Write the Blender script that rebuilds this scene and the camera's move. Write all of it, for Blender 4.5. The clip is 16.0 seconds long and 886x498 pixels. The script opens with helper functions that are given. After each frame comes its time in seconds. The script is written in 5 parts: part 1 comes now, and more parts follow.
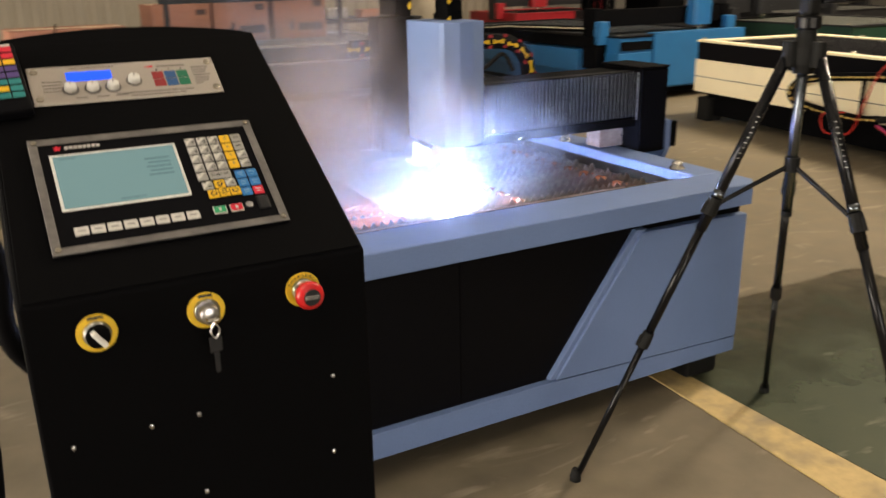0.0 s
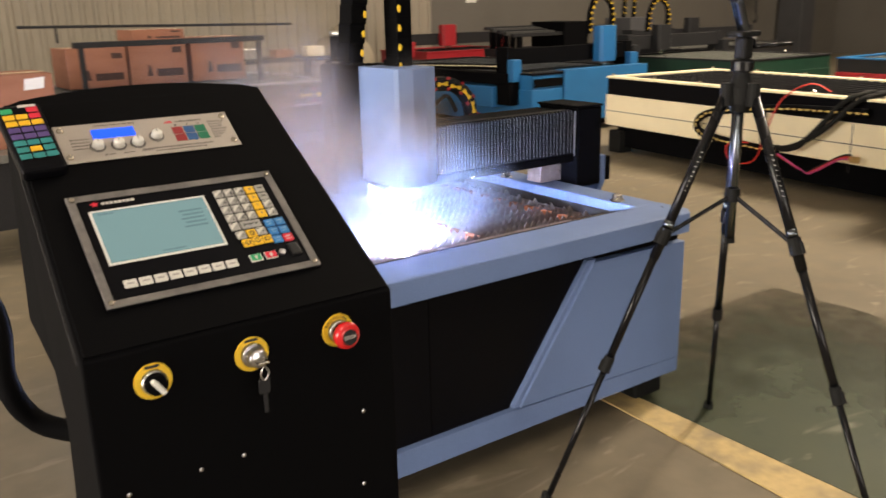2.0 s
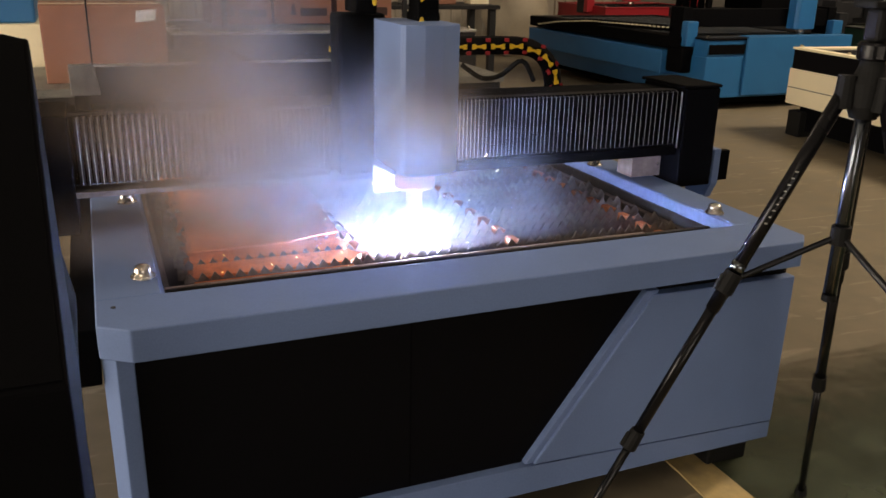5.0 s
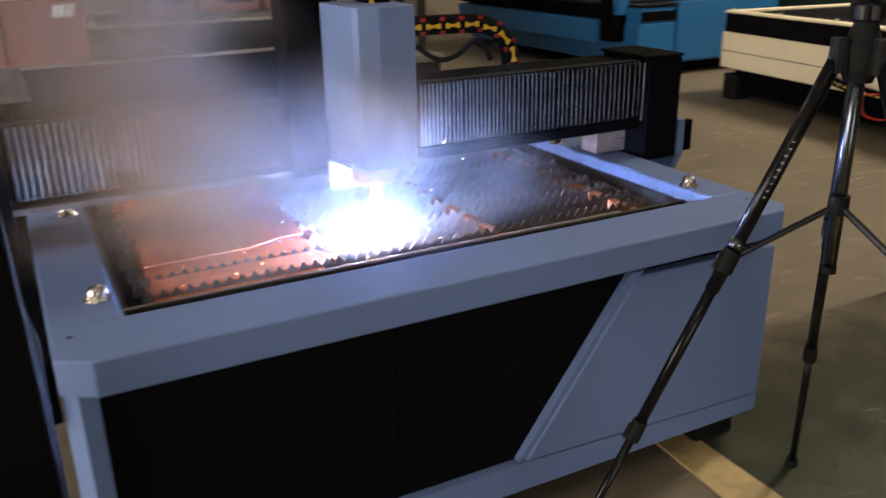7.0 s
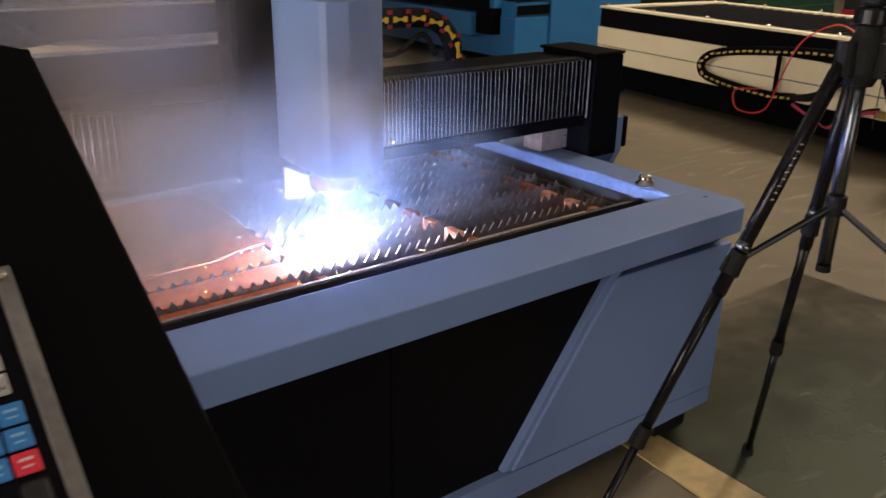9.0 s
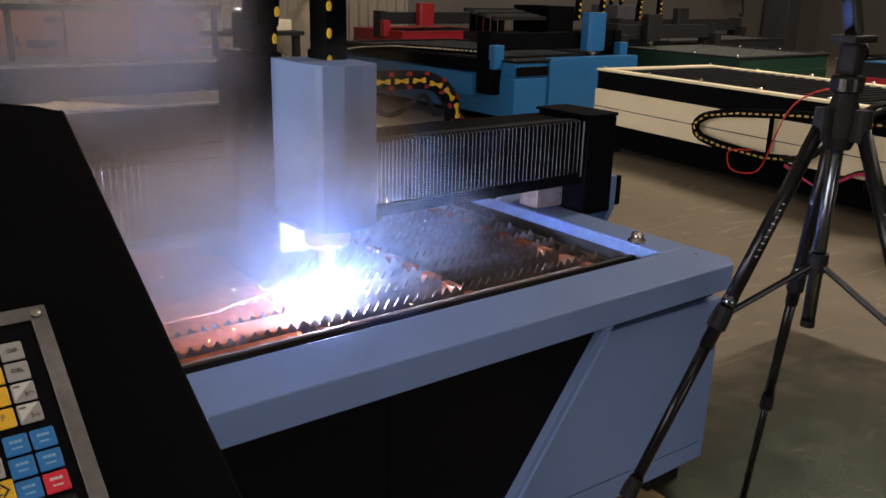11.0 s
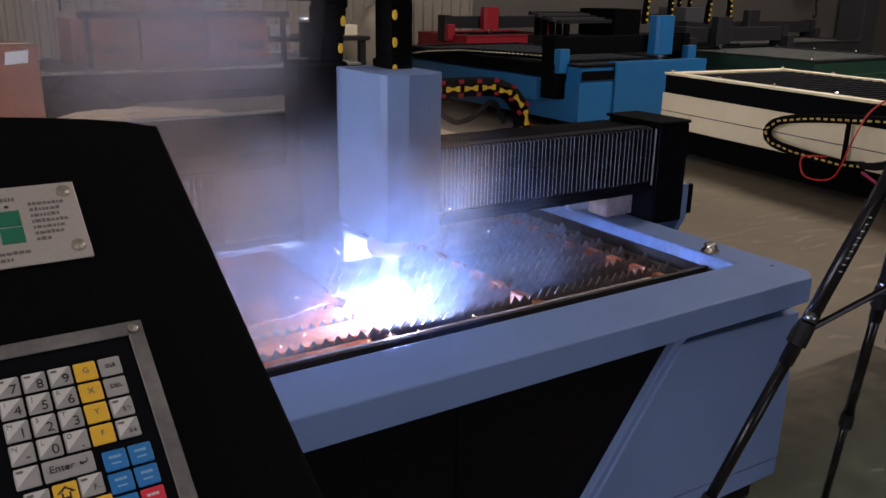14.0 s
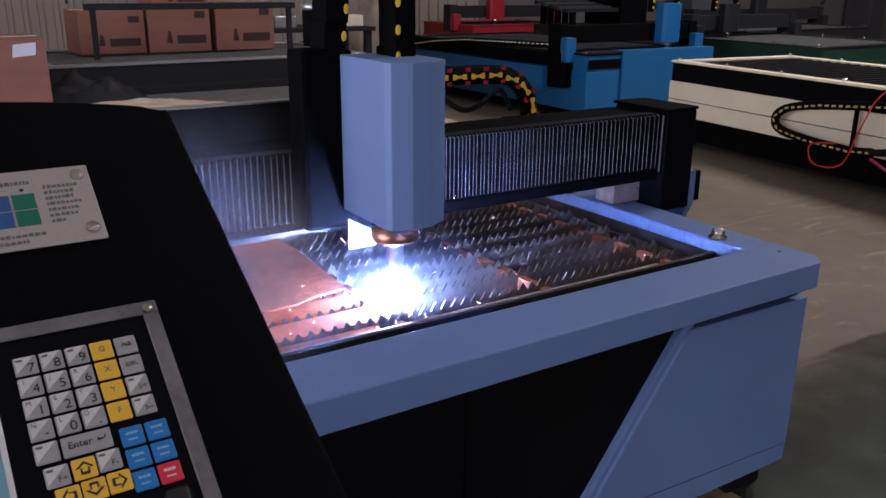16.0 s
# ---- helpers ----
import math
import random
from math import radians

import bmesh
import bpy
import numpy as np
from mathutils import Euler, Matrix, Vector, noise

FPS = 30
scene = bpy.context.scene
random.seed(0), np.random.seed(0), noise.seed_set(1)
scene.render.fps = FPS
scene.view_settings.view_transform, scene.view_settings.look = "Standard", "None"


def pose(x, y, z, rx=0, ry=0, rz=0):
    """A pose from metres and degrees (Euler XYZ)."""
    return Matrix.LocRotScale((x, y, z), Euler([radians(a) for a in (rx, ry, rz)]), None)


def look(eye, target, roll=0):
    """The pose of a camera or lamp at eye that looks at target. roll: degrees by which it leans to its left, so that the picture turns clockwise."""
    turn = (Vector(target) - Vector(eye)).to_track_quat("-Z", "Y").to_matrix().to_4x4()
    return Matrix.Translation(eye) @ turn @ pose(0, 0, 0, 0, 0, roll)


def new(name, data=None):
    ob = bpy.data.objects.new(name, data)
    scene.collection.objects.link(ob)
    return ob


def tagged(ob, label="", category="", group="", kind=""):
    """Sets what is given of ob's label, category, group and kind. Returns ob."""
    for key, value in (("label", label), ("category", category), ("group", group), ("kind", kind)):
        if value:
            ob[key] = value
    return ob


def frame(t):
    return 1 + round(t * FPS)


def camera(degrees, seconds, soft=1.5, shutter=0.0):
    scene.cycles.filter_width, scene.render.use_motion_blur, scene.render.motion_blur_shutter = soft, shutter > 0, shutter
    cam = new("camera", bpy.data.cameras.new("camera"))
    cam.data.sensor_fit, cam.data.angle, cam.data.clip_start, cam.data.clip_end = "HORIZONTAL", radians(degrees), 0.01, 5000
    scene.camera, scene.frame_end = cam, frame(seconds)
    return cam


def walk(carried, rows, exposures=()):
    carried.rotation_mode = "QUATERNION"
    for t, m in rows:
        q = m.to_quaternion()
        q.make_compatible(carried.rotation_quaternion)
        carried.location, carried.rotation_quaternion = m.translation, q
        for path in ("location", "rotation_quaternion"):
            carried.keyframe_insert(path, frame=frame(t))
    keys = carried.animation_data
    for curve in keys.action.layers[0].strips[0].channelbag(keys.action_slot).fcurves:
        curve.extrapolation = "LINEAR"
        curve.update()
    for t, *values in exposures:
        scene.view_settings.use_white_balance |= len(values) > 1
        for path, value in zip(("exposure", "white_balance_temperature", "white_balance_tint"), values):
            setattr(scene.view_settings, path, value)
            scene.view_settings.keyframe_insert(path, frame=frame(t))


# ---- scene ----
cam = camera(55.7, 16.0, 1.6, 0.7)
PATH = [
    (0, (0.055, 0.068, 1.49), (0.974, 1.73, 0.863), -1.0),
    (0.5, (-0.079, 0.126, 1.505), (1.0, 1.698, 0.901), -2.7),
    (1, (-0.178, 0.127, 1.515), (0.984, 1.644, 0.923), -2.2),
    (1.5, (-0.215, 0.12, 1.51), (0.976, 1.625, 0.948), -0.8),
    (2, (-0.138, 0.089, 1.527), (0.977, 1.655, 0.975), -1.3),
    (2.5, (0.073, 0.062, 1.538), (1.065, 1.715, 1.005), -1.7),
    (3, (0.273, 0.167, 1.529), (1.264, 1.827, 1.017), -1.4),
    (3.5, (0.391, 0.328, 1.542), (1.375, 1.993, 1.032), 0.1),
    (4, (0.468, 0.356, 1.525), (1.35, 2.066, 0.98), 0.5),
    (4.5, (0.57, 0.336, 1.511), (1.313, 2.089, 0.899), 0.9),
    (4.7, (0.58, 0.344, 1.504), (1.309, 2.093, 0.863), 1.3),
    (6.8, (0.602, 0.426, 1.515), (1.373, 2.13, 0.807), -1.7),
    (7, (0.55, 0.514, 1.498), (1.404, 2.18, 0.796), -1.1),
    (7.5, (0.528, 0.664, 1.504), (1.462, 2.276, 0.777), -0.1),
    (8, (0.535, 0.799, 1.47), (1.506, 2.385, 0.733), 1.6),
    (8.5, (0.47, 0.815, 1.477), (1.506, 2.357, 0.735), 1.4),
    (9, (0.344, 0.777, 1.501), (1.486, 2.251, 0.777), 1.0),
    (9.5, (0.313, 0.73, 1.511), (1.492, 2.205, 0.85), 1.1),
    (9.7, (0.318, 0.727, 1.502), (1.513, 2.203, 0.875), 1.5),
    (12, (0.301, 0.72, 1.526), (1.437, 2.254, 0.931), 1.1),
    (12.5, (0.3, 0.721, 1.525), (1.409, 2.277, 0.931), 1.0),
    (13, (0.297, 0.741, 1.528), (1.376, 2.318, 0.936), 1.3),
    (13.5, (0.297, 0.748, 1.529), (1.362, 2.335, 0.94), 1.2),
    (14, (0.295, 0.746, 1.527), (1.347, 2.34, 0.934), 1.0),
    (14.5, (0.295, 0.74, 1.525), (1.341, 2.338, 0.931), 0.9),
    (15, (0.291, 0.737, 1.524), (1.333, 2.335, 0.925), 0.9),
    (15.5, (0.292, 0.745, 1.521), (1.334, 2.34, 0.912), 1.0),
    (16, (0.288, 0.739, 1.52), (1.323, 2.337, 0.906), 0.5),
]
EXPOSURES = [(0, 0.74, 7000, 11), (1, 0.84, 6950, 13), (2, 0.9, 6850, 13), (2.5, 0.74, 6950, 12), (3.5, 0.28, 7050, 13), (4.7, 0.0, 7200, 14), (7, 0.05, 6500, 14), (9, -0.1, 6700, 15), (12, -0.14, 5950, 19), (13.5, -0.33, 5600, 21), (14.5, -0.3, 5850, 20), (15, -0.34, 5400, 21), (15.5, -0.32, 4900, 27), (16, -0.3, 5300, 27)]
walk(cam, [(t, look(eye, target, roll)) for t, eye, target, roll in PATH], EXPOSURES)


# ---- world and light ----
HX0, HX1, HY0, HY1, HH = -7.0, 24.0, -7.0, 14.0, 7.0
world = bpy.data.worlds.new("hall_sky")
scene.world = world
world.use_nodes = True
wn = world.node_tree.nodes
sky = wn.new("ShaderNodeTexSky")
sky.sky_type, sky.sun_disc = "NISHITA", False
sky.sun_elevation, sky.sun_rotation = radians(40), radians(200)
world.node_tree.links.new(sky.outputs[0], wn["Background"].inputs[0])
wn["Background"].inputs[1].default_value = 0.08
scene.cycles.transparent_max_bounces = 128
# unseen roof lamps, added and weighted to brighten parts of the hall
ADDED_SKYLIGHT_POWER = 110.0
ADDED_SKYLIGHTS = [(-2.5, -2.0, 0.6), (4.5, 0.5, 0.35), (10.0, 3.5, 6.6), (3.0, 8.5, 0.38), (12.0, 9.0, 0.6), (18.0, 6.0, 1.6)]
for lx, ly, share in ADDED_SKYLIGHTS:
    lamp = bpy.data.lights.new("skylight", "AREA")
    lamp.shape, lamp.size, lamp.size_y, lamp.energy, lamp.color = "RECTANGLE", 3.0, 1.2, ADDED_SKYLIGHT_POWER * share, (1.0, 0.87, 0.68)
    new("skylight_lamp", lamp).matrix_world = pose(lx, ly, 6.98)


# unseen open doorway added behind the camera, its lamp lights the front faces
DOOR_X0, DOOR_X1, DOOR_H = -2.0, 3.0, 4.0
lamp = bpy.data.lights.new("door_daylight", "AREA")
lamp.shape, lamp.size, lamp.size_y, lamp.energy, lamp.color = "RECTANGLE", DOOR_X1 - DOOR_X0, DOOR_H, 130.0, (1.0, 0.93, 0.84)
new("door_daylight", lamp).matrix_world = pose((DOOR_X0 + DOOR_X1) / 2, HY0 - 0.05, DOOR_H / 2, 90, 0, 0)


# unseen side bay added to the west, its lamp brightens the left-hand sides
BAY_Y0, BAY_Y1, BAY_H = -1.0, 6.0, 4.0
lamp = bpy.data.lights.new("bay_daylight", "AREA")
lamp.shape, lamp.size, lamp.size_y, lamp.energy, lamp.color = "RECTANGLE", BAY_H, BAY_Y1 - BAY_Y0, 720.0, (1.0, 0.92, 0.8)
new("bay_daylight", lamp).matrix_world = pose(HX0 - 0.05, (BAY_Y0 + BAY_Y1) / 2, BAY_H / 2, 0, -90, 0)


# ---- materials ----
def mat(name, color, rough=0.5, metal=0.0, grain=0.12, scale=40.0, bump=0.05, wear=0.15, wear_scale=3.0, dark=None, coat=0.0, per_object=0.0, stretch=(1, 1, 1), spec=0.5):
    """A painted or bare surface: grain and stains at two scales, in metres."""
    m = bpy.data.materials.new(name)
    m.use_nodes = True
    nt = m.node_tree
    n, link = nt.nodes, nt.links.new
    b = n["Principled BSDF"]
    geo = n.new("ShaderNodeTexCoord")
    mp = n.new("ShaderNodeMapping")
    mp.inputs["Scale"].default_value = stretch
    link(geo.outputs["Object"], mp.inputs[0])
    fine, wide = n.new("ShaderNodeTexNoise"), n.new("ShaderNodeTexNoise")
    for t, s, d in ((fine, scale, 4), (wide, wear_scale, 6)):
        t.inputs["Scale"].default_value, t.inputs["Detail"].default_value = s, d
        link(mp.outputs[0], t.inputs["Vector"])
    dark = dark or tuple(c * 0.55 for c in color)
    mix = n.new("ShaderNodeMix")
    mix.data_type = "RGBA"
    mix.inputs[6].default_value, mix.inputs[7].default_value = (*color, 1), (*dark, 1)
    ramp = n.new("ShaderNodeMapRange")
    ramp.inputs[1].default_value, ramp.inputs[2].default_value, ramp.inputs[4].default_value = 0.45, 0.8, wear * 2
    link(wide.outputs[0], ramp.inputs[0])
    link(ramp.outputs[0], mix.inputs[0])
    hsv = n.new("ShaderNodeHueSaturation")
    val = n.new("ShaderNodeMapRange")
    val.inputs[1].default_value, val.inputs[2].default_value = 0.25, 0.75
    val.inputs[3].default_value, val.inputs[4].default_value = 1 - grain, 1 + grain
    link(fine.outputs[0], val.inputs[0])
    out = val.outputs[0]
    if per_object:
        info, mul = n.new("ShaderNodeObjectInfo"), n.new("ShaderNodeMapRange")
        mul.inputs[3].default_value, mul.inputs[4].default_value = 1 - per_object, 1 + per_object
        link(info.outputs["Random"], mul.inputs[0])
        prod = n.new("ShaderNodeMath")
        prod.operation = "MULTIPLY"
        link(out, prod.inputs[0]), link(mul.outputs[0], prod.inputs[1])
        out = prod.outputs[0]
    link(out, hsv.inputs["Value"])
    link(mix.outputs[2], hsv.inputs["Color"])
    link(hsv.outputs[0], b.inputs["Base Color"])
    rr = n.new("ShaderNodeMapRange")
    rr.inputs[3].default_value, rr.inputs[4].default_value = max(0.03, rough - 0.1), min(1, rough + 0.12)
    link(wide.outputs[0], rr.inputs[0])
    link(rr.outputs[0], b.inputs["Roughness"])
    b.inputs["Metallic"].default_value = metal
    b.inputs["Specular IOR Level"].default_value = spec
    b.inputs["Coat Weight"].default_value = coat
    bp = n.new("ShaderNodeBump")
    bp.inputs["Strength"].default_value, bp.inputs["Distance"].default_value = bump, 0.002
    link(fine.outputs[0], bp.inputs["Height"])
    link(bp.outputs[0], b.inputs["Normal"])
    return m


def glow(name, color, strength, base=1.0):
    m = bpy.data.materials.new(name)
    m.use_nodes = True
    b = m.node_tree.nodes["Principled BSDF"]
    b.inputs["Base Color"].default_value = (*[c * base for c in color], 1)
    b.inputs["Emission Color"].default_value = (*color, 1)
    b.inputs["Emission Strength"].default_value = strength
    return m


BLUE = mat("blue_grey_paint", (0.160, 0.238, 0.45), 0.55, grain=0.05, scale=220, bump=0.05, wear=0.12, spec=0.3)
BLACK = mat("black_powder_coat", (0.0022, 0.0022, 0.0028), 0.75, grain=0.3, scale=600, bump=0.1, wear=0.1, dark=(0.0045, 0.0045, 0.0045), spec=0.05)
BLACK_GLOSS = mat("black_front_panel", (0.004, 0.004, 0.0055), 0.4, grain=0.1, scale=300, bump=0.02, spec=0.07)
RUBBER = mat("black_rubber", (0.008, 0.008, 0.008), 0.7, grain=0.2, spec=0.2)
BELLOWS = mat("bellows_cloth", (0.007, 0.007, 0.009), 0.6, grain=0.2, scale=200, spec=0.15)
STRIP = mat("bellows_strip", (0.25, 0.25, 0.25), 0.5, 1.0, grain=0.3, scale=20)
STEEL = mat("bright_steel", (0.6, 0.6, 0.62), 0.28, 1.0, grain=0.08, scale=150)
ZINC = mat("zinc_bolt", (0.62, 0.58, 0.5), 0.25, 1.0, grain=0.1)
ALU = mat("brushed_aluminium", (0.55, 0.54, 0.52), 0.4, 1.0, grain=0.1, scale=60, stretch=(1, 12, 12))
PLATE_GREY = mat("panel_plate", (0.48, 0.43, 0.38), 0.5, 0.3, grain=0.05, scale=300)
SLAT = mat("burnt_slat_steel", (0.19, 0.165, 0.145), 0.55, 0.3, spec=0.4, grain=0.4, scale=60, wear=0.35, wear_scale=9, dark=(0.13, 0.06, 0.035), per_object=0.2)
RUST = mat("rusty_sheet", (0.70, 0.19, 0.06), 0.65, 0.1, grain=0.25, scale=45, wear=0.32, wear_scale=7, dark=(0.36, 0.11, 0.05), bump=0.2)
RUST_DARK = mat("sooty_rust", (0.36, 0.12, 0.045), 0.7, 0.1, grain=0.3, scale=45, wear=0.45, wear_scale=14, dark=(0.08, 0.04, 0.025), bump=0.2)
LINER = mat("worn_liner_steel", (0.2, 0.27, 0.45), 0.42, 0.2, grain=0.15, scale=60, wear=0.4, wear_scale=5, dark=(0.12, 0.15, 0.24))
TRAY = mat("sooty_tray", (0.025, 0.02, 0.018), 0.7, grain=0.3, scale=30)
COPPER = mat("copper_collar", (0.5, 0.25, 0.16), 0.35, 1.0)
BRASS = mat("brass", (0.6, 0.42, 0.18), 0.35, 1.0)
YELLOW = mat("yellow_plastic", (0.85, 0.55, 0.03), 0.45, grain=0.05)
DULL_YELLOW = mat("dull_yellow_plastic", (0.62, 0.43, 0.14), 0.5, grain=0.1)
RED = mat("red_plastic", (0.62, 0.015, 0.02), 0.28, grain=0.05, coat=0.4)
WHITE = mat("white_plastic", (0.75, 0.74, 0.7), 0.4, grain=0.04)
CREAM = mat("cream_paint", (0.92, 0.81, 0.57), 0.45, grain=0.04, scale=200, wear=0.12)
MACHINE_BLUE = mat("bright_blue_paint", (0.015, 0.13, 0.32), 0.42, grain=0.06, scale=150)
MACHINE_RED = mat("red_paint", (0.34, 0.014, 0.022), 0.45, grain=0.06)
MACHINE_GREEN = mat("dark_green_paint", (0.008, 0.04, 0.024), 0.5)
CHARCOAL = mat("charcoal_paint", (0.018, 0.018, 0.02), 0.55, grain=0.1, spec=0.25)
BED_DARK = mat("dark_bed_steel", (0.07, 0.07, 0.068), 0.4, 0.5, grain=0.2, scale=15)
GREY_SHEET = mat("grey_bed", (0.22, 0.22, 0.2), 0.45, 0.5, grain=0.2, scale=15)
CARTON = mat("brown_carton", (0.31, 0.135, 0.085), 0.85, grain=0.06, scale=90, wear=0.2, stretch=(1, 1, 4))
CARTON_INK = mat("carton_ink", (0.06, 0.03, 0.025), 0.8)
CLOTH = mat("beige_cloth", (0.6, 0.48, 0.34), 0.95, grain=0.15, scale=120, bump=0.3)
WALL = mat("corrugated_sheet", (0.34, 0.3, 0.24), 0.55, 0.1, grain=0.05, wear=0.25, wear_scale=0.5)
WALL_PLAIN = mat("hall_wall_paint", (0.135, 0.123, 0.107), 0.8, grain=0.05, scale=20, wear=0.2, wear_scale=0.6)
CEIL = mat("ceiling_sheet", (0.35, 0.33, 0.3), 0.8)
COLUMN = mat("dark_steel_column", (0.06, 0.06, 0.065), 0.6)
LEG_TUBE = mat("tripod_black", (0.005, 0.005, 0.006), 0.24, 0.0, grain=0.1, scale=200, spec=0.28)
COLUMN_TUBE = mat("tripod_column", (0.16, 0.18, 0.2), 0.22, 1.0, grain=0.05)
FRAME_GREY = mat("worn_grey_frame", (0.14, 0.13, 0.125), 0.55, 0.2, grain=0.15, scale=120, wear=0.35, wear_scale=20, dark=(0.3, 0.28, 0.26))
GREY_KEY = mat("grey_key", (0.36, 0.35, 0.33), 0.5, grain=0.04)
PALE_KEY = mat("pale_key", (0.66, 0.64, 0.6), 0.5, grain=0.04)
YELLOW_KEY = mat("yellow_key", (0.85, 0.5, 0.02), 0.5, grain=0.04)
BLUE_KEY = mat("blue_key", (0.02, 0.19, 0.5), 0.5, grain=0.04)
RED_KEY = mat("red_key", (0.7, 0.02, 0.05), 0.5, grain=0.04)
GREEN_KEY = mat("green_key", (0.02, 0.38, 0.16), 0.5, grain=0.04)
TEAL_KEY = mat("teal_key", (0.02, 0.24, 0.24), 0.5)
PURPLE_KEY = mat("purple_key", (0.1, 0.06, 0.22), 0.5)
INK = mat("black_ink", (0.02, 0.02, 0.02), 0.6)
SCREEN = glow("lcd_screen", (0.2, 0.36, 0.38), 0.36, 0.25)
LCD_BLUE = glow("blue_lcd", (0.0, 0.06, 0.8), 0.8)
SCREEN_INK = glow("lcd_ink", (0.13, 0.26, 0.29), 0.34, 0.2)
YELLOW_PAINT = mat("yellow_floor_paint", (0.55, 0.4, 0.17), 0.7, grain=0.12, scale=30, wear=0.55, wear_scale=6, dark=(0.2, 0.17, 0.12))
WIRE_RED = mat("red_wire", (0.6, 0.03, 0.02), 0.5)
WIRE_PINK = mat("pink_wire", (0.5, 0.05, 0.2), 0.5)
BAG = mat("pale_bag", (0.42, 0.36, 0.27), 0.9, grain=0.1, scale=60, bump=0.3)
LEGEND = mat("faded_legend", (0.16, 0.14, 0.13), 0.6)
TOUCH_RED = mat("touch_key_red", (0.32, 0.03, 0.035), 0.5)
TOUCH_BLUE = mat("touch_key_blue", (0.03, 0.1, 0.26), 0.5)
TOUCH_GREEN = mat("touch_key_green", (0.01, 0.17, 0.09), 0.5)
PALE_BLUE = mat("pale_blue_legend", (0.25, 0.45, 0.65), 0.6)
WORN_STEEL = mat("worn_pinkish_steel", (0.42, 0.33, 0.29), 0.45, 0.5, grain=0.2, scale=50, wear=0.4, wear_scale=12)
ORANGE_GLOW = glow("hot_metal", (1.0, 0.3, 0.07), 16.0)
SPARK = glow("spark", (1.0, 0.6, 0.28), 9.0)


def concrete(name, base, dark, pale, edge=None):
    m = bpy.data.materials.new(name)
    m.use_nodes = True
    nt = m.node_tree
    n, link = nt.nodes, nt.links.new
    b = n["Principled BSDF"]
    b.inputs["Specular IOR Level"].default_value = 0.15
    tc = n.new("ShaderNodeTexCoord")
    tex = []
    for s, d in ((0.5, 6), (6.0, 8), (70.0, 3)):
        t = n.new("ShaderNodeTexNoise")
        t.inputs["Scale"].default_value, t.inputs["Detail"].default_value = s, d
        link(tc.outputs["Object"], t.inputs["Vector"])
        tex.append(t)
    cr = n.new("ShaderNodeValToRGB")
    cr.color_ramp.elements[0].position, cr.color_ramp.elements[1].position = 0.3, 0.72
    cr.color_ramp.elements[0].color, cr.color_ramp.elements[1].color = (*dark, 1), (*base, 1)
    add = n.new("ShaderNodeMath")
    add.operation = "MULTIPLY_ADD"
    add.inputs[1].default_value = 0.5
    half = n.new("ShaderNodeMath")
    half.operation = "MULTIPLY"
    half.inputs[1].default_value = 0.5
    link(tex[1].outputs[0], half.inputs[0])
    link(tex[0].outputs[0], add.inputs[0]), link(half.outputs[0], add.inputs[2])
    link(add.outputs[0], cr.inputs[0])
    # scuffs: thin pale streaks
    mp = n.new("ShaderNodeMapping")
    mp.inputs["Scale"].default_value, mp.inputs["Rotation"].default_value = (1.1, 4.5, 1.0), (0, 0, 0.7)
    link(tc.outputs["Object"], mp.inputs[0])
    st = n.new("ShaderNodeTexNoise")
    st.inputs["Scale"].default_value, st.inputs["Detail"].default_value, st.inputs["Distortion"].default_value = 1.3, 9, 2.6
    link(mp.outputs[0], st.inputs["Vector"])
    sr = n.new("ShaderNodeMapRange")
    sr.inputs[1].default_value, sr.inputs[2].default_value, sr.inputs[4].default_value = 0.59, 0.76, 0.6
    link(st.outputs[0], sr.inputs[0])
    mix = n.new("ShaderNodeMix")
    mix.data_type = "RGBA"
    mix.inputs[7].default_value = (*pale, 1)
    link(sr.outputs[0], mix.inputs[0]), link(cr.outputs[0], mix.inputs[6])
    link(mix.outputs[2], b.inputs["Base Color"])
    rr = n.new("ShaderNodeMapRange")
    rr.inputs[3].default_value, rr.inputs[4].default_value = 0.35, 0.7
    link(tex[1].outputs[0], rr.inputs[0]), link(rr.outputs[0], b.inputs["Roughness"])
    bp = n.new("ShaderNodeBump")
    bp.inputs["Strength"].default_value, bp.inputs["Distance"].default_value = 0.15, 0.003
    link(tex[2].outputs[0], bp.inputs["Height"]), link(bp.outputs[0], b.inputs["Normal"])
    if edge:
        # worn away towards the zone's far edges
        sep = n.new("ShaderNodeSeparateXYZ")
        link(tc.outputs["Object"], sep.inputs[0])
        keep = []
        for axis, far, width in edge:
            r = n.new("ShaderNodeMapRange")
            r.inputs[1].default_value, r.inputs[2].default_value, r.inputs[3].default_value, r.inputs[4].default_value = far - width, far, 1.0, 0.0
            link(sep.outputs[axis], r.inputs[0])
            keep.append(r)
        least = n.new("ShaderNodeMath")
        least.operation = "MINIMUM"
        link(keep[0].outputs[0], least.inputs[0]), link(keep[1].outputs[0], least.inputs[1])
        tot = n.new("ShaderNodeMath")
        tot.operation = "ADD"
        link(least.outputs[0], tot.inputs[0]), link(tex[1].outputs[0], tot.inputs[1])
        mask = n.new("ShaderNodeMapRange")
        mask.inputs[1].default_value, mask.inputs[2].default_value, mask.inputs[4].default_value = 0.5, 1.25, 0.85
        link(tot.outputs[0], mask.inputs[0])
        link(mask.outputs[0], b.inputs["Alpha"])
    return m


CONCRETE = concrete("worn_concrete", (0.245, 0.204, 0.142), (0.125, 0.104, 0.071), (0.4, 0.35, 0.26))
GREEN_PAINT = concrete("worn_green_floor_paint", (0.094, 0.106, 0.064), (0.046, 0.064, 0.038), (0.36, 0.34, 0.25), ((0, 3.9, 1.5), (1, 2.6, 1.1)))


